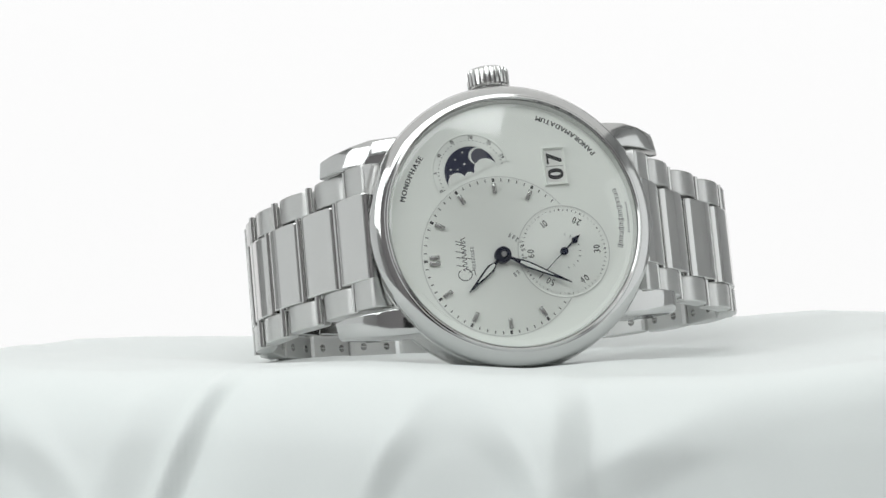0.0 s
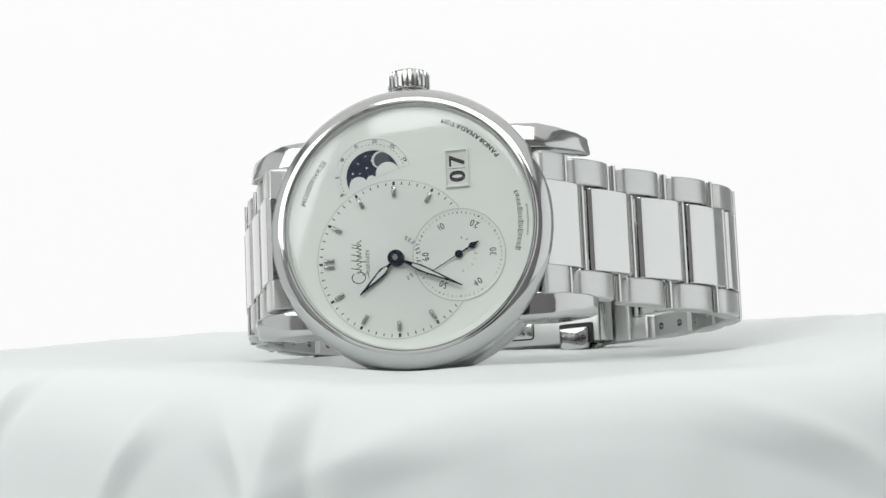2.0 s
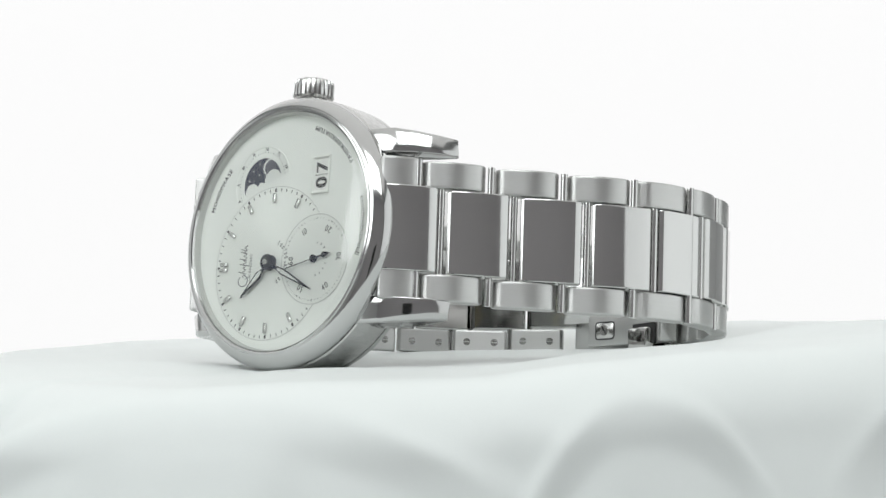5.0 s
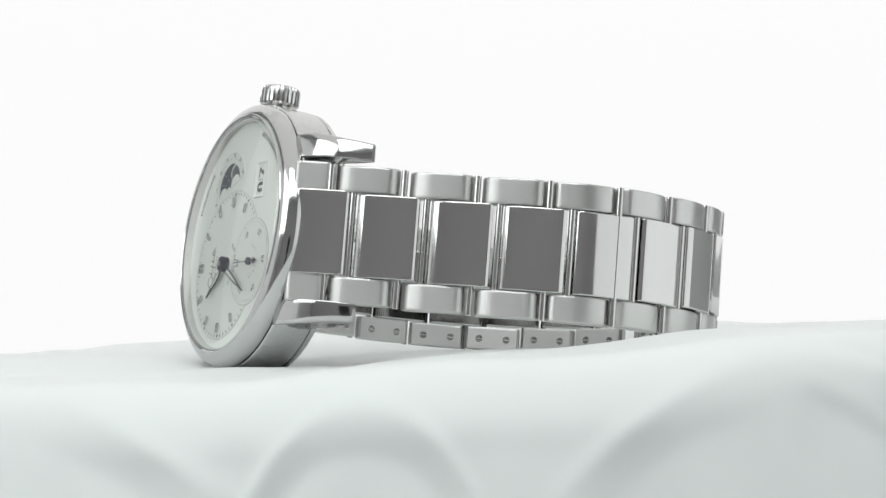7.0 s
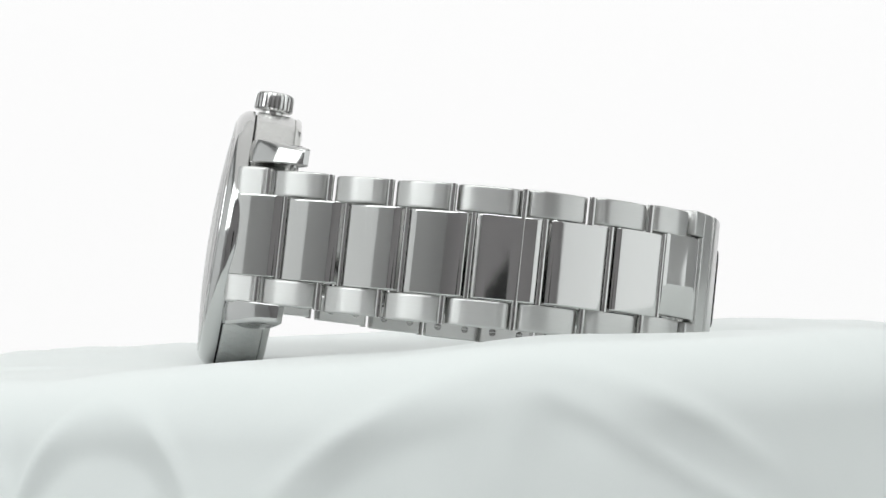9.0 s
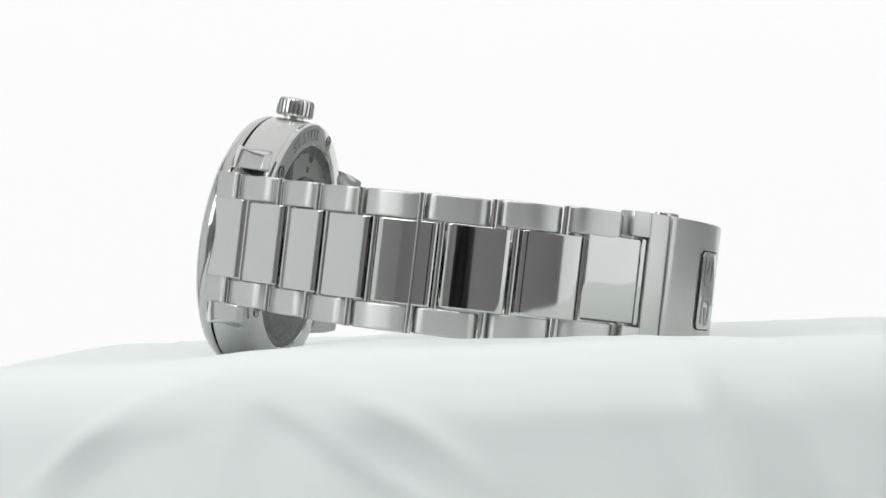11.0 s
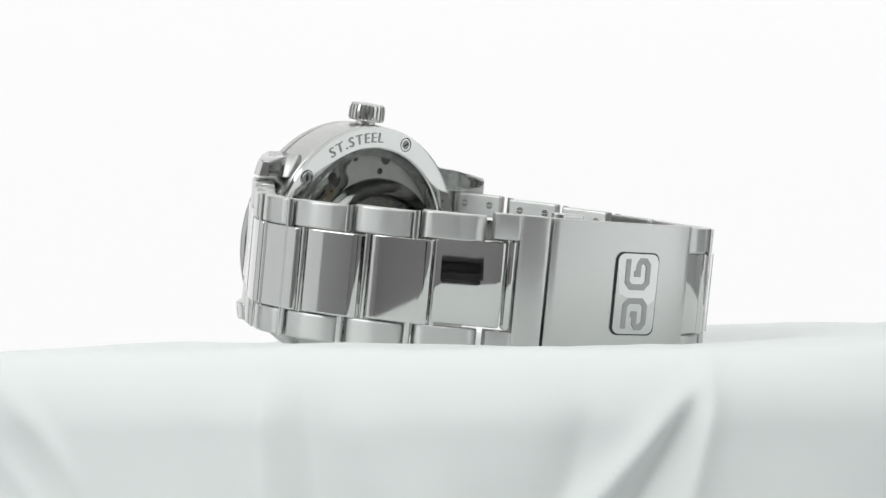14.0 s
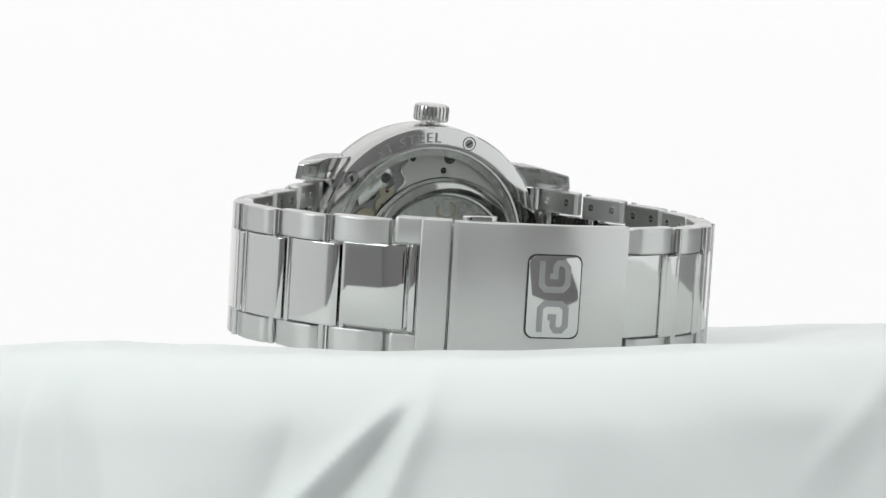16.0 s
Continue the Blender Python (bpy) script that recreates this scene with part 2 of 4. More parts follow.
def filming_rig():
    """The black camera on its tripod, seen only as a dark shape in the steel."""
    rig = new("video_camera")
    rig.location = (0, -0.383, BASE)
    tagged(rig, "black video camera on a tripod before the table", "camera")

    def piece(name, pts, z0, z1, at, label=""):
        bm = prism(pts, z0, z1, 4.0, 2)
        return part(name, bm, BLACK_PLASTIC, rig, label, at, smooth=35)

    piece("camera_body", [(-45, -150), (45, -150), (45, -40), (-45, -40)], -50, 45, Matrix())
    bm = revolve([(22, 0.0), (30, 0.0), (30, 45.0), (26, 48.0), (22, 30.0)], 40)
    part("lens_barrel", bm, BLACK_PLASTIC, rig, "black lens barrel", Matrix.Rotation(radians(90), 4, "X"), smooth=35)
    piece("tripod_head", [(-25, -120), (25, -120), (25, -60), (-25, -60)], -110, -50, Matrix())
    for k in range(3):
        a = radians(90 + 120 * k)
        foot, top = Vector((380 * math.cos(a), -90 + 380 * math.sin(a) * (0.55 if k == 0 else 1), -996)), Vector((0, -90, -100))
        d = foot - top
        bm = revolve([(0, 0), (13, 0), (9, d.length), (0, d.length)], 14, closed=False)
        part("tripod_leg", bm, BLACK_PLASTIC, rig, "black tripod leg", Matrix.Translation(top) @ d.to_track_quat("Z", "Y").to_matrix().to_4x4(), smooth=35)


filming_rig()

# ---- the turntable's load: a white cloth and the watch, both drawn round the turning axis ----
AX = Vector((0, 0, BASE))


def lerp_ring(table, az):
    """A smooth value round the ring from (azimuth, value) pairs, in degrees."""
    n = len(table)
    az = (az + 180) % 360 - 180
    for k in range(n):
        a0, v0 = table[k]
        a1, v1 = table[(k + 1) % n]
        span = (a1 - a0) % 360
        d = (az - a0) % 360
        if d <= span:
            u = d / span
            u = u * u * (3 - 2 * u)
            return v0 + (v1 - v0) * u
    return table[0][1]


RIM = [(-180, -10.0), (-150, -10.5), (-125, -11.0), (-105, -10.8), (-80, -12.6), (-50, -12.4), (-15, -10.0), (12, -8.2), (40, -8.2), (80, -9.9), (120, -10.0), (155, -9.2)]
# hanging ridges and grooves: azimuth, height, width in degrees, slant in degrees per mm of drop, start of the drop
FOLDS = [(-117, 1.9, 3.0, -0.2, 1), (-111.6, 1.7, 0.8, -0.2, 0), (-110, -1.5, 1.4, -0.2, 1), (-98, 1.0, 6.0, 0.2, 4), (-84.6, 2.8, 2.2, -0.1, 1), (-82, -1.9, 1.6, -0.05, 1), (-77, 1.2, 5.0, 0.2, 3),
         (-38, -1.3, 3.0, 0.2, 4), (4.5, 0.5, 2.2, 0.95, 4), (1.8, -0.3, 2.8, 0.95, 4), (36, 1.2, 3.0, 0.25, 3), (40.5, 1.9, 1.5, 0.1, 3), (43.5, -1.5, 1.6, 0.1, 3), (47, 1.2, 2.2, 0.2, 4),
         (76.4, 2.1, 1.4, -0.66, 2), (75.5, -2.0, 1.2, -0.42, 3), (76.3, 1.6, 1.0, -0.25, 3), (66.5, -1.0, 1.5, -0.2, 5), (88, 0.9, 5.0, 0.3, 4), (104, 1.5, 4.0, 0.2, 3), (112, -1.2, 3.0, 0.2, 3),
         (130, 1.6, 5.0, -0.3, 3), (150, 2.2, 6.0, 0.3, 3), (175, 2.0, 7.0, -0.3, 3), (-150, 2.2, 6.0, 0.3, 3), (-133, 1.6, 4.0, 0.3, 3)]
# swags, where the cloth is tucked in below an arc: azimuth, half width in degrees, drop at the top, depth
SWAGS = [(-61, 23, 1.4, 1.05), (-26.3, 8.5, 4.6, 1.2), (7, 17, 2.8, 0.8), (-92.5, 6.0, 2.4, 1.1), (-140, 18, 3.0, 1.2), (120, 16, 3.0, 0.9)]
R0, ROUND = 80.0, 11.0


def smooth01(u):
    u = max(0.0, min(1.0, u))
    return u * u * (3 - 2 * u)


def cloth_top(x, y):
    """Height of the cloth's top in millimetres under the lens."""
    r, az = math.hypot(x, y), math.degrees(math.atan2(y, x))
    rim = lerp_ring(RIM, az)
    u = smooth01((r - 34) / 26)
    h = -12.6 + (rim + 12.6) * u
    h += 0.7 * noise.noise(Vector((x * 0.035, y * 0.035, 3.1))) * smooth01((r - 20) / 30)
    h += 0.25 * noise.noise(Vector((x * 0.09, y * 0.09, 7.7)))
    # a shallow hollow under the case
    h -= 0.5 * math.exp(-((x - 6) ** 2 + (y + 41) ** 2) / 160)
    return h


def cloth():
    bm = bmesh.new()
    steps = [0.0] + [2.0 + 78.0 * k / 44 for k in range(45)] + [80 + 0.8 * k for k in range(1, 50)] + [121 + 6 * k for k in range(14)]
    n = 900
    rings = []
    for s in steps:
        ring = []
        for k in range(n if s > 0 else 1):
            a = 2 * math.pi * k / n
            ca, sa = math.cos(a), math.sin(a)
            if s <= R0:
                r, drop, phi = s, 0.0, 0.0
            else:
                phi = (s - R0) / ROUND
                if phi < 1.4:
                    r, drop = R0 + ROUND * math.sin(phi), ROUND * (1 - math.cos(phi))
                else:
                    e = s - R0 - 1.4 * ROUND
                    r, drop = R0 + ROUND * math.sin(1.4) + e * math.cos(1.4), ROUND * (1 - math.cos(1.4)) + e * math.sin(1.4)
            z = cloth_top(min(r, R0) * ca, min(r, R0) * sa) - drop
            if s > 55:
                az = math.degrees(a)
                out = 0.0
                lift = 0.0
                for az0, amp, w, slant, start in FOLDS:
                    d = (az - az0 - slant * drop + 180) % 360 - 180
                    if abs(d) > 4 * w:
                        continue
                    g = math.exp(-(abs(d) / w) ** 1.6)
                    out += 0.82 * amp * g * smooth01((drop - start * 0.3) / (2.0 + start * 2.0))
                    lift += 0.1 * amp * g * smooth01((s - 55) / 25)
                for az0, half, top, depth in SWAGS:
                    d = ((az - az0 + 180) % 360 - 180) / half
                    if abs(d) < 1.25:
                        arc = top + 11.0 * d * d
                        out -= depth * smooth01((drop - arc) / 6.0) * smooth01((1.25 - abs(d)) / 0.5)
                        out += 0.5 * math.exp(-((drop - arc + 1.0) / 1.6) ** 2) * smooth01((1.25 - abs(d)) / 0.5)
                nz = noise.noise(Vector((ca * 6, sa * 6, drop * 0.04 + 5)))
                nf = noise.noise(Vector((ca * 15, sa * 15, drop * 0.07 + 9)))
                out += (0.7 * nz + 0.35 * nf) * smooth01(drop / 12)
                out += 0.12 * drop
                r += out
                z += lift * max(0.0, 1 - drop / 14)
            ring.append(bm.verts.new((r * ca, r * sa, z)))
        rings.append(ring)
    for a, b in zip(rings, rings[1:]):
        for k in range(n):
            v = list(dict.fromkeys([a[k % len(a)], a[(k + 1) % len(a)], b[(k + 1) % n], b[k]]))
            bm.faces.new(v)
    ob = part("satin_cloth", bm, CLOTH, smooth=0)
    ob.data.shade_smooth()
    ob.location = AX
    return tagged(ob, "white satin cloth draped in soft folds over a round turntable", "cloth")


def turntable():
    bm = revolve([(0, -16.0), (74, -16.0), (76, -18.0), (76, -60.0), (40, -62.0), (40, -998.0), (0, -998.0)], 96, closed=False)
    ob = part("turntable", bm, ROOM)
    ob.location = AX
    return tagged(ob, "round grey turntable plinth hidden under the cloth", "turntable")


CLOTH_OB = cloth()
TURNTABLE_OB = turntable()

WATCH = new("wrist_watch")
WATCH.location = AX
tagged(WATCH, "steel wrist watch with silver off-centre dial, standing sideways on cloth", "watch")

# case frame: x towards 3 o'clock (up), y towards 12, z out of the dial
X3, Y12, NZ = Vector((-0.0910, 0.1791, 0.9796)), Vector((-0.9762, -0.2105, -0.0522)), Vector((0.1969, -0.9611, 0.1940))
X3.normalize()
NZ = (NZ - X3 * NZ.dot(X3)).normalized()
Y12 = NZ.cross(X3)
HX, HY = -4.4, 2.03             # middle of the hour circle on the dial
HUB_T = Vector((2.91, -40.35, 2.54))
CASE_O = HUB_T - HX * X3 - HY * Y12
CASE = Matrix.Translation(CASE_O) @ Matrix((X3, Y12, NZ)).transposed().to_4x4()
SX, SY = HX - 0.09, HY - 8.75   # middle of the small seconds


def case_parts():
    band = part("case_band", revolve([(15.0, -1.7), (19.75, -1.7), (19.95, -1.9), (20.0, -4.0), (19.95, -6.9), (19.8, -7.5), (19.5, -7.8), (15.0, -7.8)], 160),
                BRUSHED_Z, WATCH, "brushed steel case side", CASE)
    prof = [(11.5, -1.0), (15.5, -1.15), (18.6, -1.9), (21.2, -3.6), (23.7, -6.2), (24.7, -9.0), (24.0, -9.8), (21.1, -8.9), (18.6, -7.4), (15.0, -5.8), (11.0, -5.2)]
    for sx in (1, -1):
        for sy in (1, -1):
            bm = bmesh.new()
            cols = []
            for k in (0.0, 0.35, 0.7, 1.0):
                wide = [min(13.9, 13.1 + (23.0 - py) * 0.2) - 10.2 for py, pz in prof]
                cols.append([bm.verts.new((sx * (10.2 + k * wide[j]), sy * (py - 0.35 * k), pz - (0.45 * k * k if j < 5 else 0))) for j, (py, pz) in enumerate(prof)])
            for a, b in zip(cols, cols[1:]):
                for j in range(len(prof)):
                    bm.faces.new((a[j], a[(j + 1) % len(prof)], b[(j + 1) % len(prof)], b[j]))
            bm.faces.new(cols[0])
            bm.faces.new(cols[-1][::-1])
            bmesh.ops.bevel(bm, geom=[e for e in bm.edges if all(v in cols[-1] for v in e.verts) or all(v in cols[0] for v in e.verts)],
                            offset=0.25, segments=3, profile=0.5, affect="EDGES")
            part("lug", bm, BEZEL, band, "satin-polished curved lug", smooth=50)
    part("bezel", revolve([(17.45, 0.0), (17.5, 1.05), (17.58, 1.25), (17.78, 1.38), (18.0, 1.32), (18.1, 1.18), (18.3, 1.14), (18.75, 0.92), (19.25, 0.55), (19.65, 0.05), (19.88, -0.55), (19.95, -1.05), (19.85, -1.4), (19.4, -1.55), (17.45, -1.55)], 192),
         BEZEL, WATCH, "polished stepped steel bezel", CASE, smooth=30)
    # a dark ring stands for the shaded gap between bezel and case
    part("bezel_seam", revolve([(18.3, -1.54), (19.45, -1.54), (19.45, -1.72), (18.3, -1.72)], 128), DARK, WATCH, "dark seam under the bezel", CASE)
    dome = [(0, 2.45)] + [(17.5 * k / 14, 2.45 - 1.15 * (k / 14) ** 2) for k in range(1, 15)] + [(17.56, 1.15)]
    cr = part("crystal", revolve(dome, 128, closed=False), GLASS, WATCH, "slightly domed clear sapphire crystal", CASE, smooth=0)
    cr.data.shade_smooth()
    cr.visible_shadow = False
    # crown: fluted cap on a stem, its axis along x
    bm = bmesh.new()
    n = 26
    prof = [(19.5, 1.6, 0), (20.3, 1.6, 0), (20.4, 2.2, 0), (20.45, 2.75, 1), (20.75, 3.0, 1), (22.6, 3.0, 1), (23.05, 2.85, 1), (23.3, 2.4, 0), (23.4, 1.2, 0), (23.5, 0.0, 0)]
    rings = []
    for x, r, fl in prof:
        if r == 0:
            rings.append([bm.verts.new((x, 0, -4.1))])
            continue
        ring = []
        for k in range(n * 4):
            a = 2 * math.pi * k / (n * 4)
            rr = r - (0.24 if fl and k % 4 == 0 else 0.0)
            ring.append(bm.verts.new((x, rr * math.cos(a), -4.1 + rr * math.sin(a))))
        rings.append(ring)
    for a, b in zip(rings, rings[1:]):
        for k in range(n * 4):
            v = list(dict.fromkeys([a[k], a[(k + 1) % (n * 4)], b[(k + 1) % len(b)], b[k % len(b)]]))
            bm.faces.new(v)
    part("crown", bm, SATIN, WATCH, "fluted steel winding crown", CASE, smooth=35)


def dial_parts():
    dial = part("dial", revolve([(0, 0), (17.48, 0), (17.48, -0.4), (0, -0.4)], 128, closed=False), DIAL, WATCH, "silver opaline dial with off-centre hour circle", CASE)
    part("rehaut", revolve([(17.44, 0.0), (17.12, 0.02), (17.15, 0.1), (17.36, 1.0), (17.44, 1.0)], 128), FLANGE, WATCH, "silver inner flange", CASE)
    # hour circle, cut by the small seconds
    r_h, r_s = 11.2, 6.4
    out = [(x, y) for x, y in disc_pts(HX, HY, r_h, 160) if math.hypot(x - SX, y - SY) > r_s + 0.1]
    k0 = max(range(len(out)), key=lambda k: math.dist(out[k], out[k - 1]))
    out = out[k0:] + out[:k0]
    a0, a1 = (math.atan2(out[k][1] - SY, out[k][0] - SX) for k in (-1, 0))
    span = (a1 - a0) % (2 * math.pi)
    span = span - 2 * math.pi if span > math.pi else span
    cut = [(SX + (r_s + 0.08) * math.cos(a0 + span * k / 24), SY + (r_s + 0.08) * math.sin(a0 + span * k / 24)) for k in range(1, 24)]
    place = Matrix.Translation((HX, HY, 0))
    part("hour_circle", prism([(x - HX, y - HY) for x, y in out + cut], 0.004, 0.05), SUBDIAL, dial, "sunray-brushed hour circle", place, smooth=20)
    part("seconds_circle", revolve([(0, 0.03), (r_s - 0.25, 0.03), (r_s - 0.1, 0.08), (r_s, 0.08), (r_s, 0.004)], 96, closed=False), SUBDIAL, dial, "sunken small seconds circle", Matrix.Translation((SX, SY, 0)), smooth=20)
    bm = bmesh.new()
    stroke(bm, [(x, y) for x, y in out], 0.11, 0.004, 0.056)
    part("hour_circle_edge", bm, FLANGE, dial, "fine grey step round the hour circle", smooth=0)
    part("seconds_circle_edge", revolve([(r_s + 0.01, 0.004), (r_s + 0.01, 0.095), (r_s + 0.13, 0.095), (r_s + 0.13, 0.004)], 96), FLANGE, dial, "fine grey step round the small seconds", Matrix.Translation((SX, SY, 0)), smooth=20)
    # minute marks
    bm = bmesh.new()
    for k in range(60):
        a = 2 * math.pi * k / 60
        x, y = HX + 10.72 * math.sin(a), HY + 10.72 * math.cos(a)
        if math.hypot(x - SX, y - SY) > r_s + 0.4:
            bar(bm, x, y, 0.34 if k % 5 == 0 else 0.13, 0.5 if k % 5 == 0 else 0.42, -a, 0.052, 0.07)
    for k in range(60):
        a = 2 * math.pi * k / 60
        bar(bm, SX + 5.9 * math.sin(a), SY + 5.9 * math.cos(a), 0.24 if k % 5 == 0 else 0.11, 0.28, -a, 0.034, 0.05)
    for k in range(9):
        a = radians(100 + 20 * k)
        bar(bm, SX + 2.35 * math.sin(a), SY + 2.35 * math.cos(a), 0.12, 0.36, -a, 0.034, 0.05)
    part("minute_marks", bm, INK, dial, "black printed minute and second marks", smooth=0)
    # applied hour bars
    for h in (0, 1, 2, 3, 4, 8, 9, 10, 11):
        a = math.pi * h / 6
        for off in ((-0.42, 0.42) if h == 0 else (0.0,)):
            at = Matrix.Translation((HX, HY, 0)) @ Matrix.Rotation(-a, 4, "Z") @ Matrix.Translation((off, 9.5, 0))
            bm = prism([(-0.3, -0.75), (0.3, -0.75), (0.3, 0.75), (-0.3, 0.75)], 0.05, 0.42, 0.13, 2)
            part("hour_index", bm, SATIN, dial, "applied polished steel hour bar", at, smooth=30)
    # lettering
    bm = bmesh.new()
    arc_word(bm, "MONDPHASE", 1.02, 15.25, 28.6, False, 0.012, 0.2)
    arc_word(bm, "PANORAMADATUM", 0.98, 15.25, 127.0, True, 0.012, 0.13)
    for num, tops in (("60", False), ("10", False), ("20", True), ("30", True), ("40", True), ("50", False)):
        arc_word(bm, num, 1.35, 4.25, int(num) * 6.0, tops, 0.05, 0.1, 0.8, (SX, SY))
    part("dial_lettering", bm, INK, dial, "black printed words and seconds numerals", smooth=0)
    # maker's names as plain strokes
    bm = bmesh.new()
    wave = [(HX - 1.7 + 4.7 * k / 150, HY + 5.35 - 0.1 * k / 150 + 0.3 * math.sin(0.33 * k)) for k in range(0, 151)]
    stroke(bm, wave, 0.1, 0.052, 0.062)
    stroke(bm, [(HX - 2.25 + 0.8 * math.cos(a / 6), HY + 5.45 + 0.95 * math.sin(a / 6)) for a in range(4, 38)], 0.13, 0.0525, 0.0625)
    stroke(bm, [(HX - 2.0, HY + 4.95), (HX - 1.6, HY + 4.1), (HX - 2.5, HY + 4.0)], 0.1, 0.0528, 0.0628)
    for x, lo, hi in ((-1.2, 5.0, 6.5), (-0.1, 4.3, 6.4), (0.75, 5.0, 6.45), (1.75, 5.0, 6.3), (2.15, 5.0, 6.3)):
        stroke(bm, [(HX + x, HY + lo), (HX + x + 0.35, HY + hi)], 0.11, 0.053, 0.063)
    for k in range(8):
        x = HX - 1.35 + 0.4 * k
        bar(bm, x - 0.09, HY + 4.1, 0.07, 0.5, 0.0, 0.052, 0.062)
        bar(bm, x + 0.07, HY + 4.1, 0.05, 0.5, 0.0, 0.052, 0.062)
        bar(bm, x, HY + (3.9 if k % 2 else 4.3), 0.2, 0.06, 0.0, 0.0525, 0.0625)
    for k in range(13):
        if k in (6, 10):
            continue
        a = radians(117 + 10.4 * k)
        for off, wide in ((-0.022, 0.09), (0.03, 0.06)):
            bar(bm, HX + 3.15 * math.sin(a + off), HY + 3.15 * math.cos(a + off), wide, 0.62, -a, 0.052, 0.062)
        rr = 2.9 if k % 2 else 3.38
        bar(bm, HX + rr * math.sin(a), HY + rr * math.cos(a), 0.24, 0.07, -a, 0.0525, 0.0625)
    for k in range(14):
        a = radians(196.1 - 2.27 * k)
        tall = 0.8 if k in (0, 4, 6, 9) else 0.5
        for off, wide in ((-0.009, 0.17), (0.011, 0.09)):
            bar(bm, 15.5 * math.sin(a + off), 15.5 * math.cos(a + off), wide, tall, -a, 0.004, 0.014)
        rr = 15.25 if k % 3 else 15.72
        bar(bm, rr * math.sin(a), rr * math.cos(a), 0.3, 0.09, -a, 0.0045, 0.0145)
        a = radians(188.4 - 1.1 * k)
        bar(bm, 16.5 * math.sin(a), 16.5 * math.cos(a), 0.14, 0.24, -a, 0.004, 0.012)
    part("printed_names", bm, GREY_INK, dial, "dark printed strokes of the maker's names", smooth=0)
    # double date window
    cx, cy, w, h = HX + 12.1, HY - 9.0, 5.4, 3.35
    at = Matrix.Translation((cx, cy, 0))
    bm = bmesh.new()
    ring_o, ring_i = [(-w / 2, -h / 2), (w / 2, -h / 2), (w / 2, h / 2), (-w / 2, h / 2)], [(-w / 2 + 0.42, -h / 2 + 0.38), (w / 2 - 0.42, -h / 2 + 0.38), (w / 2 - 0.42, h / 2 - 0.38), (-w / 2 + 0.42, h / 2 - 0.38)]
    ring_m = [(x * (w - 0.3) / w, y * (h - 0.3) / h) for x, y in ring_o]
    lv = [[bm.verts.new((x, y, z)) for x, y in pts] for pts, z in ((ring_o, 0.004), (ring_o, 0.34), (ring_m, 0.36), (ring_i, 0.03), (ring_i, 0.004))]
    for a, b in zip(lv, lv[1:]):
        for k in range(4):
            bm.faces.new((a[k], a[(k + 1) % 4], b[(k + 1) % 4], b[k]))
    frame_ob = part("date_frame", bm, DIAL, dial, "bevelled date window frame", at, smooth=0)
    part("date_disc", prism(ring_i, 0.004, 0.012), WHITE_DISC, frame_ob, "white date discs", smooth=0)
    bm = bmesh.new()
    for k, off in enumerate((-0.13, -0.06, 0.0, 0.06, 0.13)):
        word(bm, "0", 3.15, Matrix.Translation((-1.12 + off, -1.1, 0)), 0.02 + 0.0004 * k, stretch=0.98)
        word(bm, "7", 3.15, Matrix.Translation((1.12 + off, -1.1, 0)), 0.02 + 0.0004 * k, stretch=0.98)
    bar(bm, 0.0, 0, 0.07, h - 0.9, 0, 0.014, 0.02)
    part("date_numerals", bm, INK, frame_ob, "black date numerals 07", smooth=0)
    # moon phase window, its arc away from the hub
    mx, my = HX + 12.0, HY + 2.9
    at = Matrix.Translation((mx, my, 0)) @ Matrix.Rotation(math.atan2(-0.93, 0.36), 4, "Z")
    bm = revolve([(5.6, 0.004), (5.6, 0.10), (5.45, 0.11), (5.3, 0.05), (3.85, 0.05), (3.75, 0.004)], 96)
    kill = [v for v in bm.verts if v.co.y < -0.9]
    bmesh.ops.delete(bm, geom=kill, context="VERTS")
    mring = part("moon_scale_ring", bm, SUBDIAL, dial, "stepped silver moon-age scale", at, smooth=20)
    top = disc_pts(0, 0, 3.75, 40, radians(-2), radians(182))
    part("moon_disc", prism(top, 0.006, 0.016), MOON_BLUE, dial, "dark blue moon disc", at, smooth=0)
    for k, (c, r, h) in enumerate(((-2.35, 1.35, 1.0), (-0.4, 0.7, 1.0), (2.05, 1.65, 0.95))):
        hump = [(c + r * math.cos(math.pi * q / 14), -0.42 + h * r * math.sin(math.pi * q / 14)) for q in range(15)]
        part("cloud_edge", prism(hump, 0.018, 0.05 + 0.002 * k), SUBDIAL, dial, "silver scalloped edge of the moon window", at, smooth=0)
    bm = bmesh.new()
    prism(disc_pts(1.9, 1.75, 1.25, 28), 0.0165, 0.0175, bm=bm)
    part("moon", bm, LUME, dial, "silver crescent moon", at, smooth=0)
    part("moon_shade", prism(disc_pts(2.08, 1.6, 1.13, 28), 0.0178, 0.0184), SILVER, dial, "dark side of the moon disc", at, smooth=0)
    bm = bmesh.new()
    for x, y, r in ((-2.4, 1.6, 0.15), (-1.2, 2.6, 0.12), (0.2, 3.1, 0.12), (-0.3, 1.5, 0.16), (-2.9, 0.9, 0.1), (0.7, 2.1, 0.12), (-1.5, 1.2, 0.1)):
        prism(disc_pts(x, y, r, 8), 0.017, 0.022, bm=bm)
    part("moon_stars", bm, LUME, dial, "silver stars", at, smooth=0)
    bm = bmesh.new()
    for k in range(30):
        a = radians(-8 + 196 * k / 29)
        prism(disc_pts(4.6 * math.cos(a), 4.6 * math.sin(a), 0.08, 6), 0.052, 0.06, bm=bm)
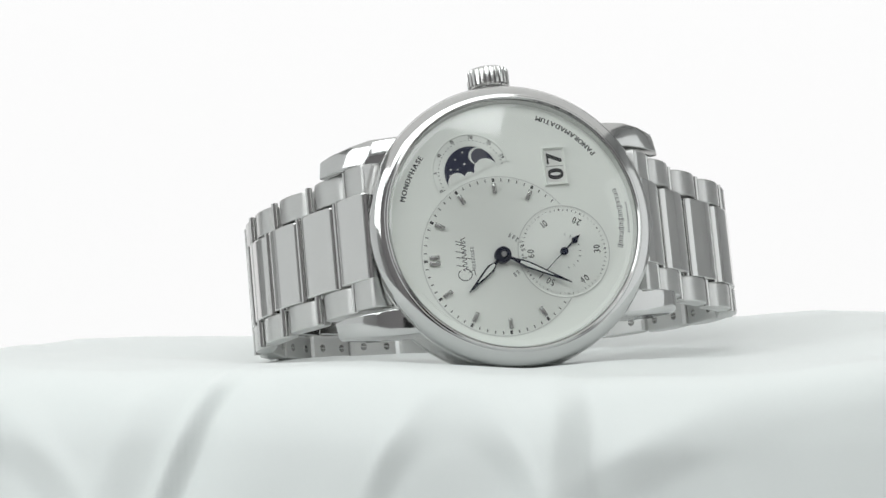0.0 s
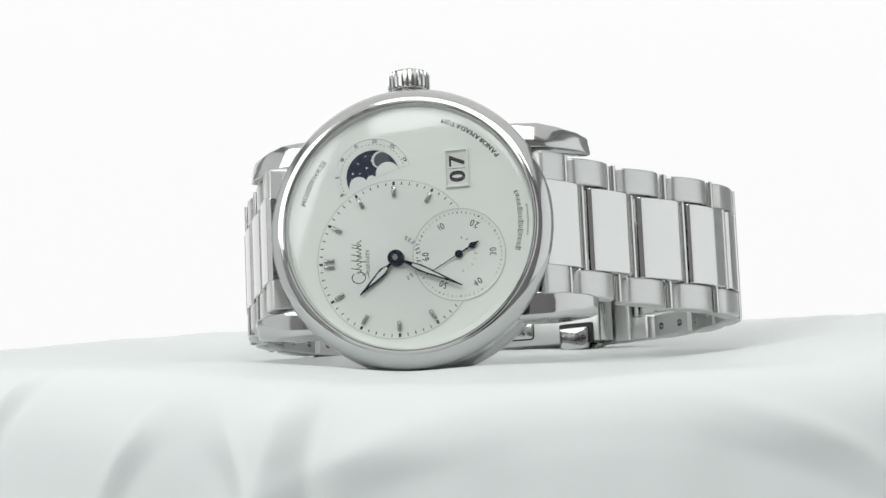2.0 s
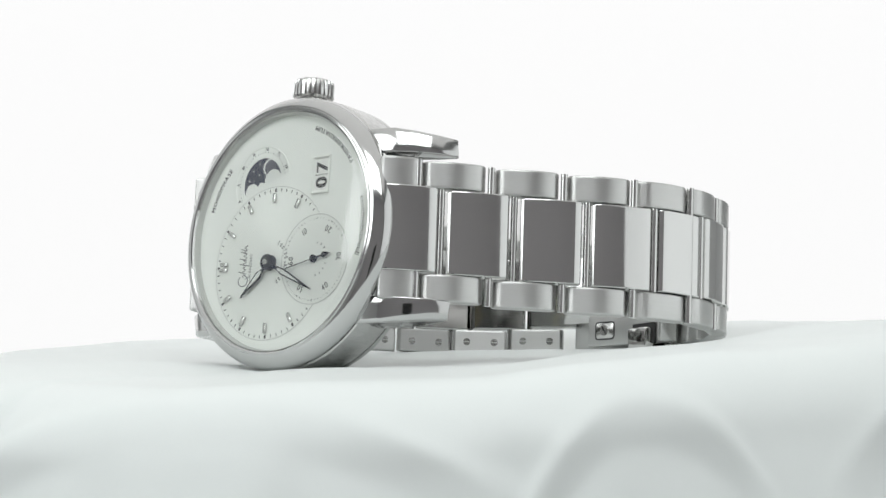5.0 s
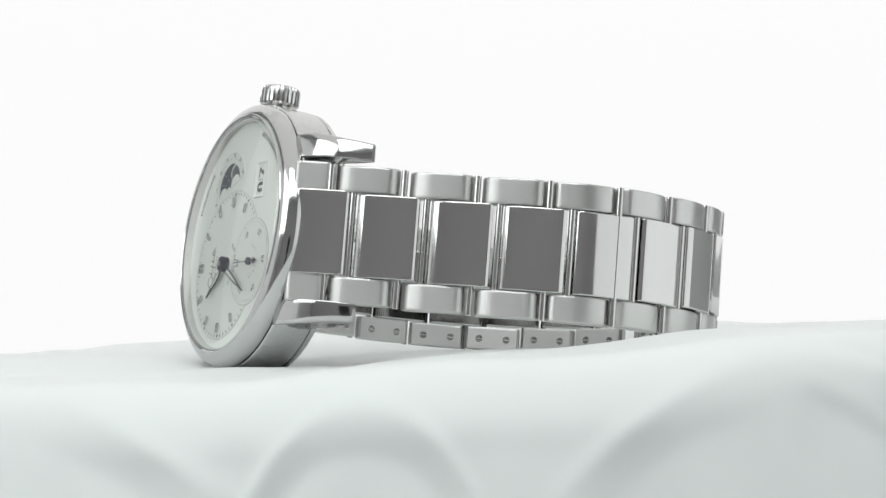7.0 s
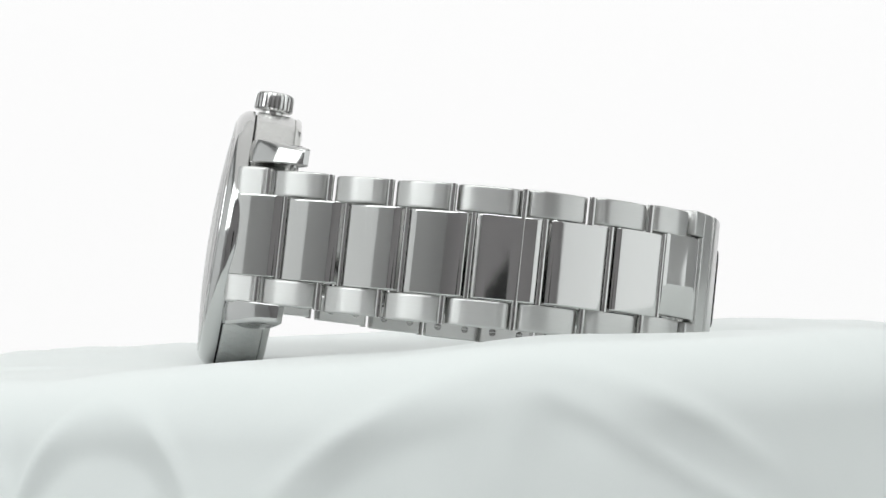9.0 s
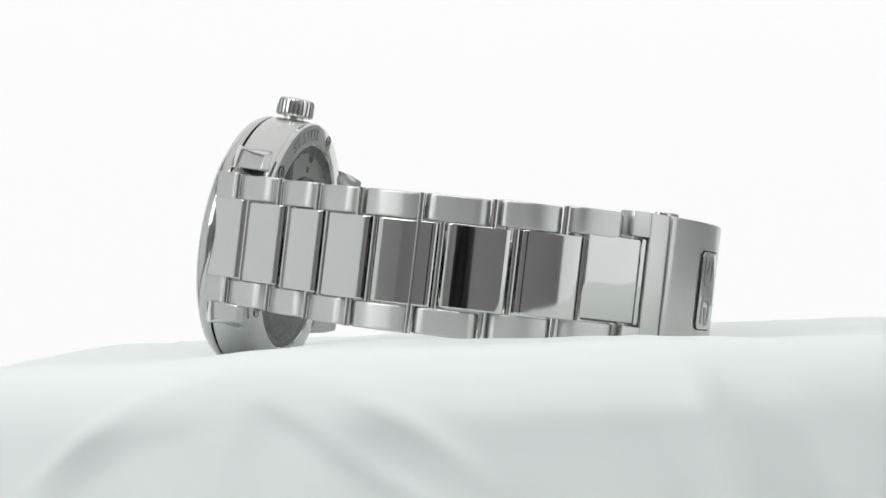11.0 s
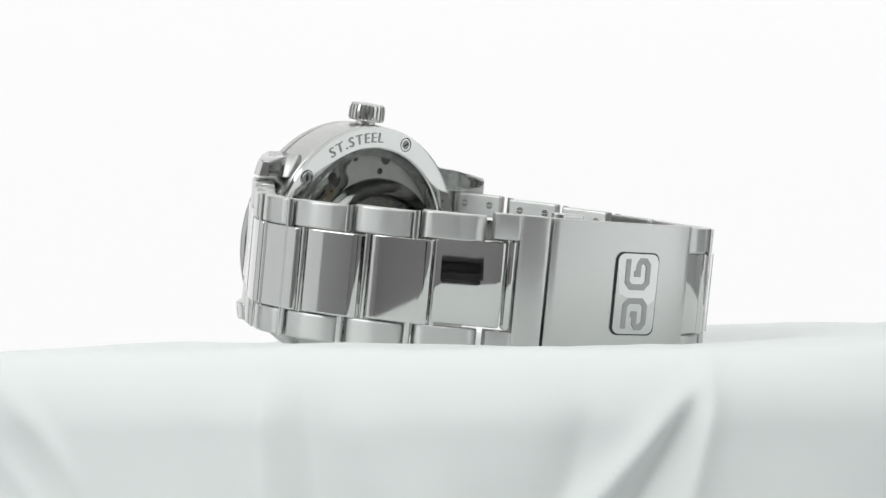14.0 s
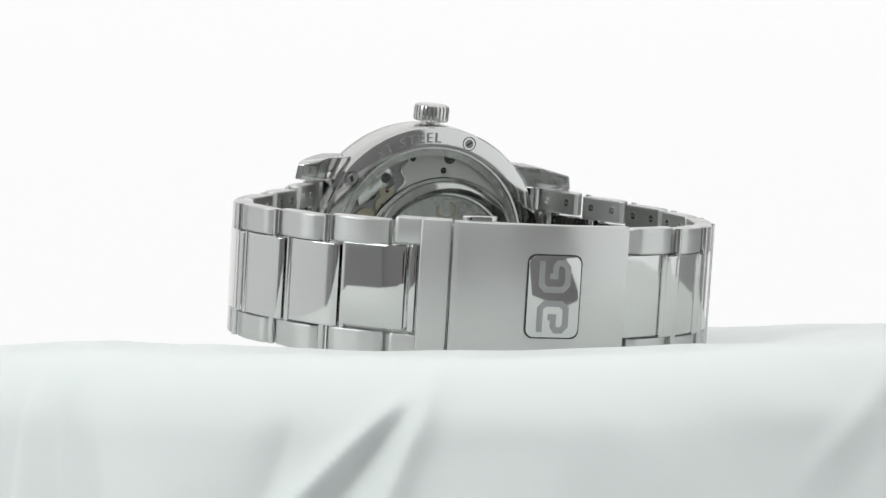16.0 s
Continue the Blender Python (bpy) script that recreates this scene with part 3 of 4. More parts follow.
    for txt, deg in (("0", 186), ("5", 156), ("10", 126), ("15", 95), ("20", 64), ("25", 33), ("29", 3)):
        arc_word(bm, txt, 0.7, 4.82, 90 - deg, False, 0.056, 0.1, 0.9)
    part("moon_scale", bm, GREY_INK, dial, "printed moon-age numerals and dots", at, smooth=0)

    def hand(name, length, wide, ang, z, label):
        at2 = CASE @ Matrix.Translation((HX, HY, 0)) @ Matrix.Rotation(-radians(ang), 4, "Z")
        pts = [(-0.16, 0.6), (-0.2, 1.6), (-wide / 2, length * 0.36), (-wide * 0.42, length * 0.5), (-0.07, length), (0.07, length), (wide * 0.42, length * 0.5), (wide / 2, length * 0.36), (0.2, 1.6), (0.16, 0.6)]
        bm = prism(pts, z, z + 0.16)
        ob = part(name, bm, BLUE_HAND, WATCH, label, at2, smooth=20)
        k = 0.58
        part("lume", prism([(-wide * k / 2, length * 0.36), (-wide * k * 0.4, length * 0.5), (-0.03, length * 0.74), (0.03, length * 0.74), (wide * k * 0.4, length * 0.5), (wide * k / 2, length * 0.36), (0.16, length * 0.25), (-0.16, length * 0.25)], z + 0.16, z + 0.19), LUME, ob, "white luminous inlay", smooth=0)

    hand("hour_hand", 7.1, 1.15, -42.5, 0.42, "blued steel hour hand with white inlay")
    hand("minute_hand", 10.2, 0.95, 206.6, 0.72, "blued steel minute hand with white inlay")
    part("hub_pin", revolve([(0, 1.36), (0.4, 1.34), (0.45, 1.2), (0, 1.2)], 24, closed=False), SATIN, WATCH, "steel hub pin", CASE @ Matrix.Translation((HX, HY, 0)))
    part("hand_hub", revolve([(0, 1.25), (0.55, 1.22), (0.65, 1.1), (1.08, 1.08), (1.15, 0.95), (1.15, 0.06), (0, 0.06)], 40, closed=False), BLUE_HAND, WATCH, "blued round hand boss", CASE @ Matrix.Translation((HX, HY, 0)))


def seconds_hand():
    bm = prism([(-0.05, -0.3), (-0.05, 5.3), (0.05, 5.3), (0.05, -0.3)], 0.36, 0.46)
    prism([(-0.09, -0.2), (-0.12, -1.6), (0.12, -1.6), (0.09, -0.2)], 0.36, 0.46, bm=bm)
    prism([(0, -1.5), (-0.45, -2.1), (0, -3.3), (0.45, -2.1)], 0.36, 0.48, bm=bm)
    revolve([(0, 0.62), (0.45, 0.6), (0.55, 0.5), (0.55, 0.06), (0, 0.06)], 28, closed=False, bm=bm)
    return part("seconds_hand", bm, BLUE_HAND, WATCH, "thin blued seconds hand with arrow tail", smooth=25)


# the back is drawn a little small and is set off behind the case band
BACK_AT = CASE @ Matrix.Translation((0, 0, -0.4)) @ Matrix.Diagonal((1.05, 1.05, 1, 1))


def back_parts():
    ring = part("case_back", revolve([(15.4, -7.4), (15.5, -8.15), (15.75, -8.35), (18.3, -8.3), (18.75, -8.1), (18.95, -7.7), (18.85, -7.3)], 128), POLISHED, WATCH, "polished screwed case back ring", BACK_AT, smooth=25)
    for a in (-55, 17.5, 90, 162, 234, 306):
        x, y = 17.35 * math.cos(radians(a)), 17.35 * math.sin(radians(a))
        bm = revolve([(0, -8.40), (0.6, -8.40), (0.72, -8.33), (0.72, -8.0), (0, -8.0)], 20, closed=False)
        part("screw_well", revolve([(0, -8.30), (1.0, -8.30), (1.0, -8.362), (1.12, -8.362), (1.12, -8.2), (0, -8.2)], 20, closed=False), DARK, ring, "dark screw well", Matrix.Translation((x, y, 0)), smooth=0)
        sc = part("back_screw", bm, ENGRAVED, ring, "small steel screw", Matrix.Translation((x, y, 0)), smooth=25)
        part("slot", prism([(-0.5, -0.12), (0.5, -0.12), (0.5, 0.12), (-0.5, 0.12)], -8.43, -8.40), DARK, sc, "dark screw slot", Matrix.Rotation(radians(40 + a), 4, "Z"), smooth=0)
    bm = bmesh.new()
    # engraved words, read from behind
    text, size, r = "ST.STEEL", 2.3, 16.5
    ws = [glyph(c)[2] * size for c in text]
    s = -(sum(ws) + 0.45 * 7) / 2
    for c, w in zip(text, ws):
        a = radians(-17.3) + (s + w / 2) / r
        s += w + 0.45
        m = Matrix.Rotation(a, 4, "Z") @ Matrix.Translation((r, 0, 0)) @ Matrix(((0, 1, 0, 0), (1, 0, 0, 0), (0, 0, 1, 0), (0, 0, 0, 1)))
        for off in (-0.08, 0.0, 0.08):
            put_glyph(bm, c, size, m @ Matrix.Translation((off, 0, 0)), -8.365 - 0.002 * off)
    part("engraving", bm, ENGRAVED, ring, "matt engraved letters", smooth=0)
    gl = part("back_glass", revolve([(0, -8.2), (15.6, -8.15)], 96, closed=False), GLASS, WATCH, "clear case back window", BACK_AT, smooth=0)
    gl.visible_shadow = False
    mv = part("movement", revolve([(0, -6.3), (15.5, -6.3), (15.5, -5.5), (0, -5.5)], 96, closed=False), MOVEMENT, WATCH, "striped rhodium movement seen through the back", BACK_AT, smooth=30)
    part("movement_ring", revolve([(14.9, -6.9), (15.45, -7.3), (15.45, -6.2), (14.9, -6.2)], 96), POLISHED, mv, "polished movement ring", smooth=30)
    # three-quarter plate: a disc with a wavy cut-away over the balance
    edge = [p for p in disc_pts(0, 0, 14.85, 120) if not (p[1] < -3.2 and p[0] > -8)]
    k0 = max(range(len(edge)), key=lambda k: math.dist(edge[k], edge[k - 1]))
    edge = edge[k0:] + edge[:k0]
    wave = [(-8.2, -11.5), (-5.0, -8.6), (-2.0, -7.4), (1.5, -6.6), (4.3, -5.0), (5.6, -5.6), (6.7, -6.5), (7.6, -5.3), (8.4, -5.7), (9.4, -4.7), (10.4, -4.6), (11.4, -5.4), (12.4, -5.2), (13.3, -4.4)]
    part("bridge_plate", prism(edge + wave, -6.8, -6.3, 0.0), MOVEMENT, mv, "striped three-quarter plate with a wavy cut edge", smooth=30)
    stroke_bm = bmesh.new()
    stroke(stroke_bm, wave[3:], 0.32, -6.86, -6.4)
    part("bridge_bevel", stroke_bm, POLISHED, mv, "bright polished bevel along the cut edge", smooth=0)
    part("base_plate", revolve([(0, -6.34), (14.9, -6.34), (14.9, -6.3), (0, -6.3)], 64, closed=False), ENGRAVED, mv, "dark grained base plate under the balance", smooth=0)
    # off-centre rotor: a broad dished ring round a brushed medallion
    rc = (-3.2, 2.7)

    def inside(pts):
        return [(x, y) if math.hypot(x, y) < 14.6 else (x * 14.6 / math.hypot(x, y), y * 14.6 / math.hypot(x, y)) for x, y in pts]

    bm = bmesh.new()
    loops = [[bm.verts.new((x, y, z)) for x, y in inside(disc_pts(*rc, r, 96))] for r, z in ((11.0, -7.0), (11.25, -7.5), (11.6, -7.55), (12.0, -7.3), (13.2, -7.05), (13.9, -7.1), (14.1, -6.85))]
    for a, b in zip(loops, loops[1:]):
        for k in range(96):
            bm.faces.new((a[k], a[(k + 1) % 96], b[(k + 1) % 96], b[k]))
    part("rotor_rim", bm, POLISHED, mv, "polished dished rotor rim", smooth=30)
    part("rotor_disc", prism(inside(disc_pts(*rc, 11.05, 96)), -7.2, -6.85), BRUSHED_Z, mv, "brushed rotor medallion", smooth=30)
    bm = bmesh.new()
    for sgn in (1, -1):
        stroke(bm, [(rc[0] + 7.2 + sgn * (1.6 + 1.3 * math.cos(a / 5)), rc[1] + 1.5 * math.sin(a / 5)) for a in range(2, 27)], 0.5, -7.24, -7.19)
    part("rotor_emblem", bm, GOLD, mv, "gilt hook shapes on the rotor", smooth=0)
    for x, y, r in ((11.9, 1.8, 0.5), (10.1, 11.0, 0.55), (13.6, -3.6, 0.5), (14.0, 2.7, 1.0), (6.2, 13.0, 0.65), (6.4, -4.7, 0.5), (12.6, 7.6, 0.28), (9.6, -1.6, 0.2), (9.7, 0.9, 0.2)):
        part("plate_hole", revolve([(0, -6.83), (r * 0.75, -6.83), (r, -6.88), (r, -6.7), (0, -6.7)], 18, closed=False, centre=(x, y)), DARK, mv, "dark countersunk screw hole", smooth=30)
    # the balance cock, a lobed arm with a jewel hole
    arm = disc_pts(10.2, -7.9, 1.75, 26, radians(-60), radians(220)) + [(8.2, -8.8), (6.9, -9.6), (5.6, -12.0), (7.6, -12.6), (9.3, -10.6), (10.6, -9.6)]
    part("balance_cock", prism(arm, -6.95, -6.6, 0.12), SATIN, mv, "lobed steel balance cock", smooth=30)
    part("plate_hole", revolve([(0, -6.97), (0.7, -6.97), (0.85, -7.02), (0.85, -6.9), (0, -6.9)], 20, closed=False, centre=(10.3, -7.9)), DARK, mv, "dark countersunk screw hole", smooth=30)
    for x, y, r, z in ((8.2, -7.4, 1.3, -6.62), (5.9, -7.9, 1.5, -6.7), (3.9, -7.6, 1.25, -6.62), (3.2, -10.6, 2.2, -6.75), (11.6, -10.2, 0.9, -6.7), (0.6, -10.4, 1.5, -6.6)):
        bm = bmesh.new()
        g = [(x + (r if k % 2 else r * 0.88) * math.cos(2 * math.pi * k / 48), y + (r if k % 2 else r * 0.88) * math.sin(2 * math.pi * k / 48)) for k in range(48)]
        prism(g, z, z + 0.2, bm=bm)
        ge = part("gear", bm, GOLD if r > 1.26 else POLISHED, mv, "toothed wheel", smooth=0)
        part("jewel", revolve([(0, z - 0.08), (0.3, z - 0.06), (0.35, z), (0, z)], 14, closed=False, centre=(x, y)), RUBY, ge, "dark red jewel")


case_parts()
dial_parts()
SECONDS_OB = seconds_hand()
back_parts()

# ---- bracelet: a closed loop in its own tilted plane ----
NB = Vector((-0.066, 0.127, 0.99)).normalized()
BX = (Vector((1, 0, 0)) - NB * NB.x).normalized()
BY = NB.cross(BX)
BR_O = Vector((0, 0, 1.0))
BR = Matrix.Translation(BR_O) @ Matrix((BX, BY, NB)).transposed().to_4x4()


def to_plane(x, y):
    z = BR_O.z - (NB.x * (x - BR_O.x) + NB.y * (y - BR_O.y)) / NB.z
    d = Vector((x, y, z)) - BR_O
    return Vector((d.dot(BX), d.dot(BY)))


# outer line of the two halves, from the end link to the clasp
SIDE6 = [(24.8, -30.1), (28.6, -20.8), (33.2, -11.8), (37.8, -2.6), (38.9, 7.95), (34.5, 17.4), (28.3, 25.6), (19.4, 31.7), (11.2, 34.5)]
SIDE12 = [(-18.4, -38.3), (-22.9, -31.6), (-27.6, -25.0), (-31.9, -17.6), (-35.2, -8.5), (-35.8, 0.4), (-33.8, 10.4), (-28.8, 20.4), (-22.0, 27.4), (-14.6, 32.4), (-7.0, 34.6)]


def resample(points, n_fine=40):
    """A smooth line through the points, as many short steps with their running length."""
    p = [to_plane(*q) for q in points]
    p = [2 * p[0] - p[1]] + p + [2 * p[-1] - p[-2]]
    line = []
    for a, b, c, d in zip(p, p[1:], p[2:], p[3:]):
        for k in range(n_fine):
            t = k / n_fine
            line.append(0.5 * (2 * b + (c - a) * t + (2 * a - 5 * b + 4 * c - d) * t * t + (3 * b - a - 3 * c + d) * t ** 3))
    line.append(p[-2])
    s = [0.0]
    for a, b in zip(line, line[1:]):
        s.append(s[-1] + (b - a).length)
    return line, s


def at_length(line, s, want):
    for k in range(len(s) - 1):
        if s[k + 1] >= want:
            u = (want - s[k]) / (s[k + 1] - s[k])
            return line[k].lerp(line[k + 1], u)
    d = (line[-1] - line[-2]).normalized()
    return line[-1] + d * (want - s[-1])


PITCH = 10.3


def slab(x0, x1, z0, z1, t, crown=0.35, round_x=0.7, bev=0.22):
    """A link piece: along x, outer face towards +y with rounded ends, height z, its rims eased."""
    pts = []
    n = 16
    for k in range(n + 1):
        u = 0.5 - 0.5 * math.cos(math.pi * k / n)
        x = x0 + (x1 - x0) * u
        e = min(x - x0, x1 - x)
        y = -crown * (2 * u - 1) ** 2
        if e < round_x:
            y -= (round_x - e) ** 2 / round_x * 0.55
        pts.append((x, y))
    pts += [(x1, -t + 0.4), (x1 - 0.4, -t), (x0 + 0.4, -t), (x0, -t + 0.4)]
    xc, yc = (x0 + x1) / 2, -t / 2
    bm = bmesh.new()
    rows = []
    for z, inset in ((z0, bev), (z0 + 0.3 * bev, 0.3 * bev), (z0 + bev, 0.0), (z0 + bev + 0.12, 0.0), (z1 - bev - 0.12, 0.0), (z1 - bev, 0.0), (z1 - 0.3 * bev, 0.3 * bev), (z1, bev)):
        fx, fy = 1 - 2 * inset / (x1 - x0), 1 - 2 * inset / t
        rows.append([bm.verts.new((xc + (x - xc) * fx, yc + (y - yc) * fy, z)) for x, y in pts])
    m = len(pts)
    for a, b in zip(rows, rows[1:]):
        for k in range(m):
            bm.faces.new((a[k], a[(k + 1) % m], b[(k + 1) % m], b[k]))
    bm.faces.new(rows[0][::-1])
    bm.faces.new(rows[-1])
    return bm


LINK_LEN = PITCH - 1.25


def saddle(p):
    """The loop sags a little at its sides and rises at the case and the clasp."""
    return -0.6 * math.cos(2 * math.atan2(p.y, p.x)) * min(1.0, p.length / 30)


def bracelet_half(points, sign, count):
    """sign: +1 where the line runs with the outer face on its right."""
    line, s = resample(points)
    pitch = s[40 * 7] / count if sign > 0 else PITCH
    bulge = 0.55 if sign > 0 else 0.0

    def pose_between(a, b):
        pa, pb = at_length(line, s, a), at_length(line, s, b)
        d = (pb - pa).normalized()
        out = Vector((d.y, -d.x)) * sign
        mid = (pa + pb) / 2
        zz = d.x * out.y - d.y * out.x
        m = Matrix(((d.x, out.x, 0, mid.x), (d.y, out.y, 0, mid.y), (0, 0, zz, saddle(mid)), (0, 0, 0, 1)))
        return BR @ m

    for i in range(count):
        a, b = i * pitch, (i + 1) * pitch
        m = pose_between(a, b) @ Matrix.Translation((0, bulge, 0))
        for z in (1, -1):
            key = "outer" if z == 1 else "lower"
            if key not in MADE:
                bm = slab(-LINK_LEN / 2, LINK_LEN / 2, 6.05 if z == 1 else -9.8, 9.8 if z == 1 else -6.05, 3.0, 0.85, 1.3, 0.25)
                MADE[key] = part("outer_link", bm, BRUSHED, WATCH, "brushed steel outer link", m, smooth=35)
                ob = MADE[key]
            else:
                ob = again("outer_link", MADE[key], WATCH, m)
                tagged(ob, "brushed steel outer link")
            for x in (-2.2, 2.4):
                at = Matrix.Translation((x, -3.0, 8.05 * z)) @ Matrix.Rotation(radians(90), 4, "X")
                if "screw" not in MADE:
                    bm = revolve([(0, -0.02), (0.66, -0.02), (0.66, -0.3), (0, -0.3)], 20, closed=False)
                    for half in (0, 180):
                        prism([(0.6 * math.cos(radians(half + w)), 0.6 * math.sin(radians(half + w))) for w in range(6, 175, 12)], -0.02, 0.06, bm=bm)
                    MADE["screw"] = part("link_screw", bm, SATIN, ob, "", at, smooth=25)
                else:
                    again("link_screw", MADE["screw"], ob, at)
        m2 = pose_between(a + 3.4, b + 3.4) if i < count - 1 or sign < 0 else None
        if m2:
            if "centre" not in MADE:
                MADE["centre"] = part("centre_link", slab(-LINK_LEN / 2 + 0.1, LINK_LEN / 2 - 0.1, -5.9, 5.9, 3.0, 0.34, 0.7, 0.16), POLISHED, WATCH, "mirror-polished steel centre link", m2 @ Matrix.Translation((0, bulge + 0.1, 0)), smooth=35)
            else:
                tagged(again("centre_link", MADE["centre"], WATCH, m2 @ Matrix.Translation((0, bulge + 0.1, 0))), "mirror-polished steel centre link")
        # hinge bars seen in the gaps
        for name, at_s, half in (("hinge_bar", a + 3.4, 6.0), ("hinge_pin", a, 9.8)):
            mb = pose_between(at_s - 0.5, at_s + 0.5) @ Matrix.Translation((0, -0.6, 0))
            if name not in MADE:
                bm = revolve([(0, -half), (0.5, -half), (0.5, half), (0, half)], 14, closed=False)
                MADE[name] = part(name, bm, POLISHED, WATCH, "polished hinge bar between links", mb, smooth=40)
            else:
                tagged(again(name, MADE[name], WATCH, mb), "polished hinge bar between links")
    return line, s, pose_between


MADE = {}
line6, len6, pose6 = bracelet_half(SIDE6, 1, 7)
line12, len12, pose12 = bracelet_half(SIDE12, -1, 8)


def end_link(pb):
    """The fixed piece between the lugs: a raised polished middle and two brushed cheeks."""
    m = pb(-5.4, 0.0)
    body = part("end_link", slab(-2.6, 2.55, -10.0, 10.0, 3.4, 0.2, 0.5, 0.3), BRUSHED, WATCH, "brushed steel end link between the lugs", m, smooth=35)
    part("end_link_middle", slab(-2.9, 5.4, -6.0, 6.0, 2.6, 0.3, 0.8, 0.16), POLISHED, body, "polished middle of the end link", Matrix.Translation((0.3, 0.3, 0)), smooth=35)


end_link(pose6)
end_link(pose12)


def band_piece(pb, s0, s1, z0, z1, y_out, y_in, n=14, bev=0.25):
    """A curved plate that follows the loop; inverse poses bring it into the bracelet plane."""
    bm = bmesh.new()
    rows = []
    for k in range(n + 1):
        s = s0 + (s1 - s0) * k / n
        m = BR.inverted() @ pb(s - 0.3, s + 0.3)
        o, i = m @ Vector((0, y_out, 0)), m @ Vector((0, y_in, 0))
        rows.append([bm.verts.new((o.x, o.y, z0 + o.z)), bm.verts.new((o.x, o.y, z1 + o.z)), bm.verts.new((i.x, i.y, z1 + i.z)), bm.verts.new((i.x, i.y, z0 + i.z))])
    for a, b in zip(rows, rows[1:]):
        for k in range(4):
            bm.faces.new((a[k], a[(k + 1) % 4], b[(k + 1) % 4], b[k]))
    bm.faces.new(rows[0])
    bm.faces.new(rows[-1][::-1])
    bmesh.ops.recalc_face_normals(bm, faces=bm.faces[:])
    ed = [e for e in bm.edges if len(e.link_faces) == 2 and e.calc_face_angle() > 1.0]
    bmesh.ops.bevel(bm, geom=ed, offset=bev, segments=2, profile=0.5, affect="EDGES", clamp_overlap=True)
    return bm


CLASP_LINE = [(20.7, 30.9), (19.4, 31.7), (15.3, 33.3), (11.2, 34.5), (5.0, 35.3), (0.0, 35.4), (-5.0, 35.0), (-10.0, 34.0), (-14.6, 32.4), (-16.0, 31.8)]
cl, cs = resample(CLASP_LINE)


def clasp_pose(a, b):
    pa, pb = at_length(cl, cs, a), at_length(cl, cs, b)
    d = (pb - pa).normalized()
    out = Vector((d.y, -d.x))
    mid = (pa + pb) / 2
    zz = d.x * out.y - d.y * out.x
    return BR @ Matrix(((d.x, out.x, 0, mid.x), (d.y, out.y, 0, mid.y), (0, 0, zz, 0.45), (0, 0, 0, 1)))


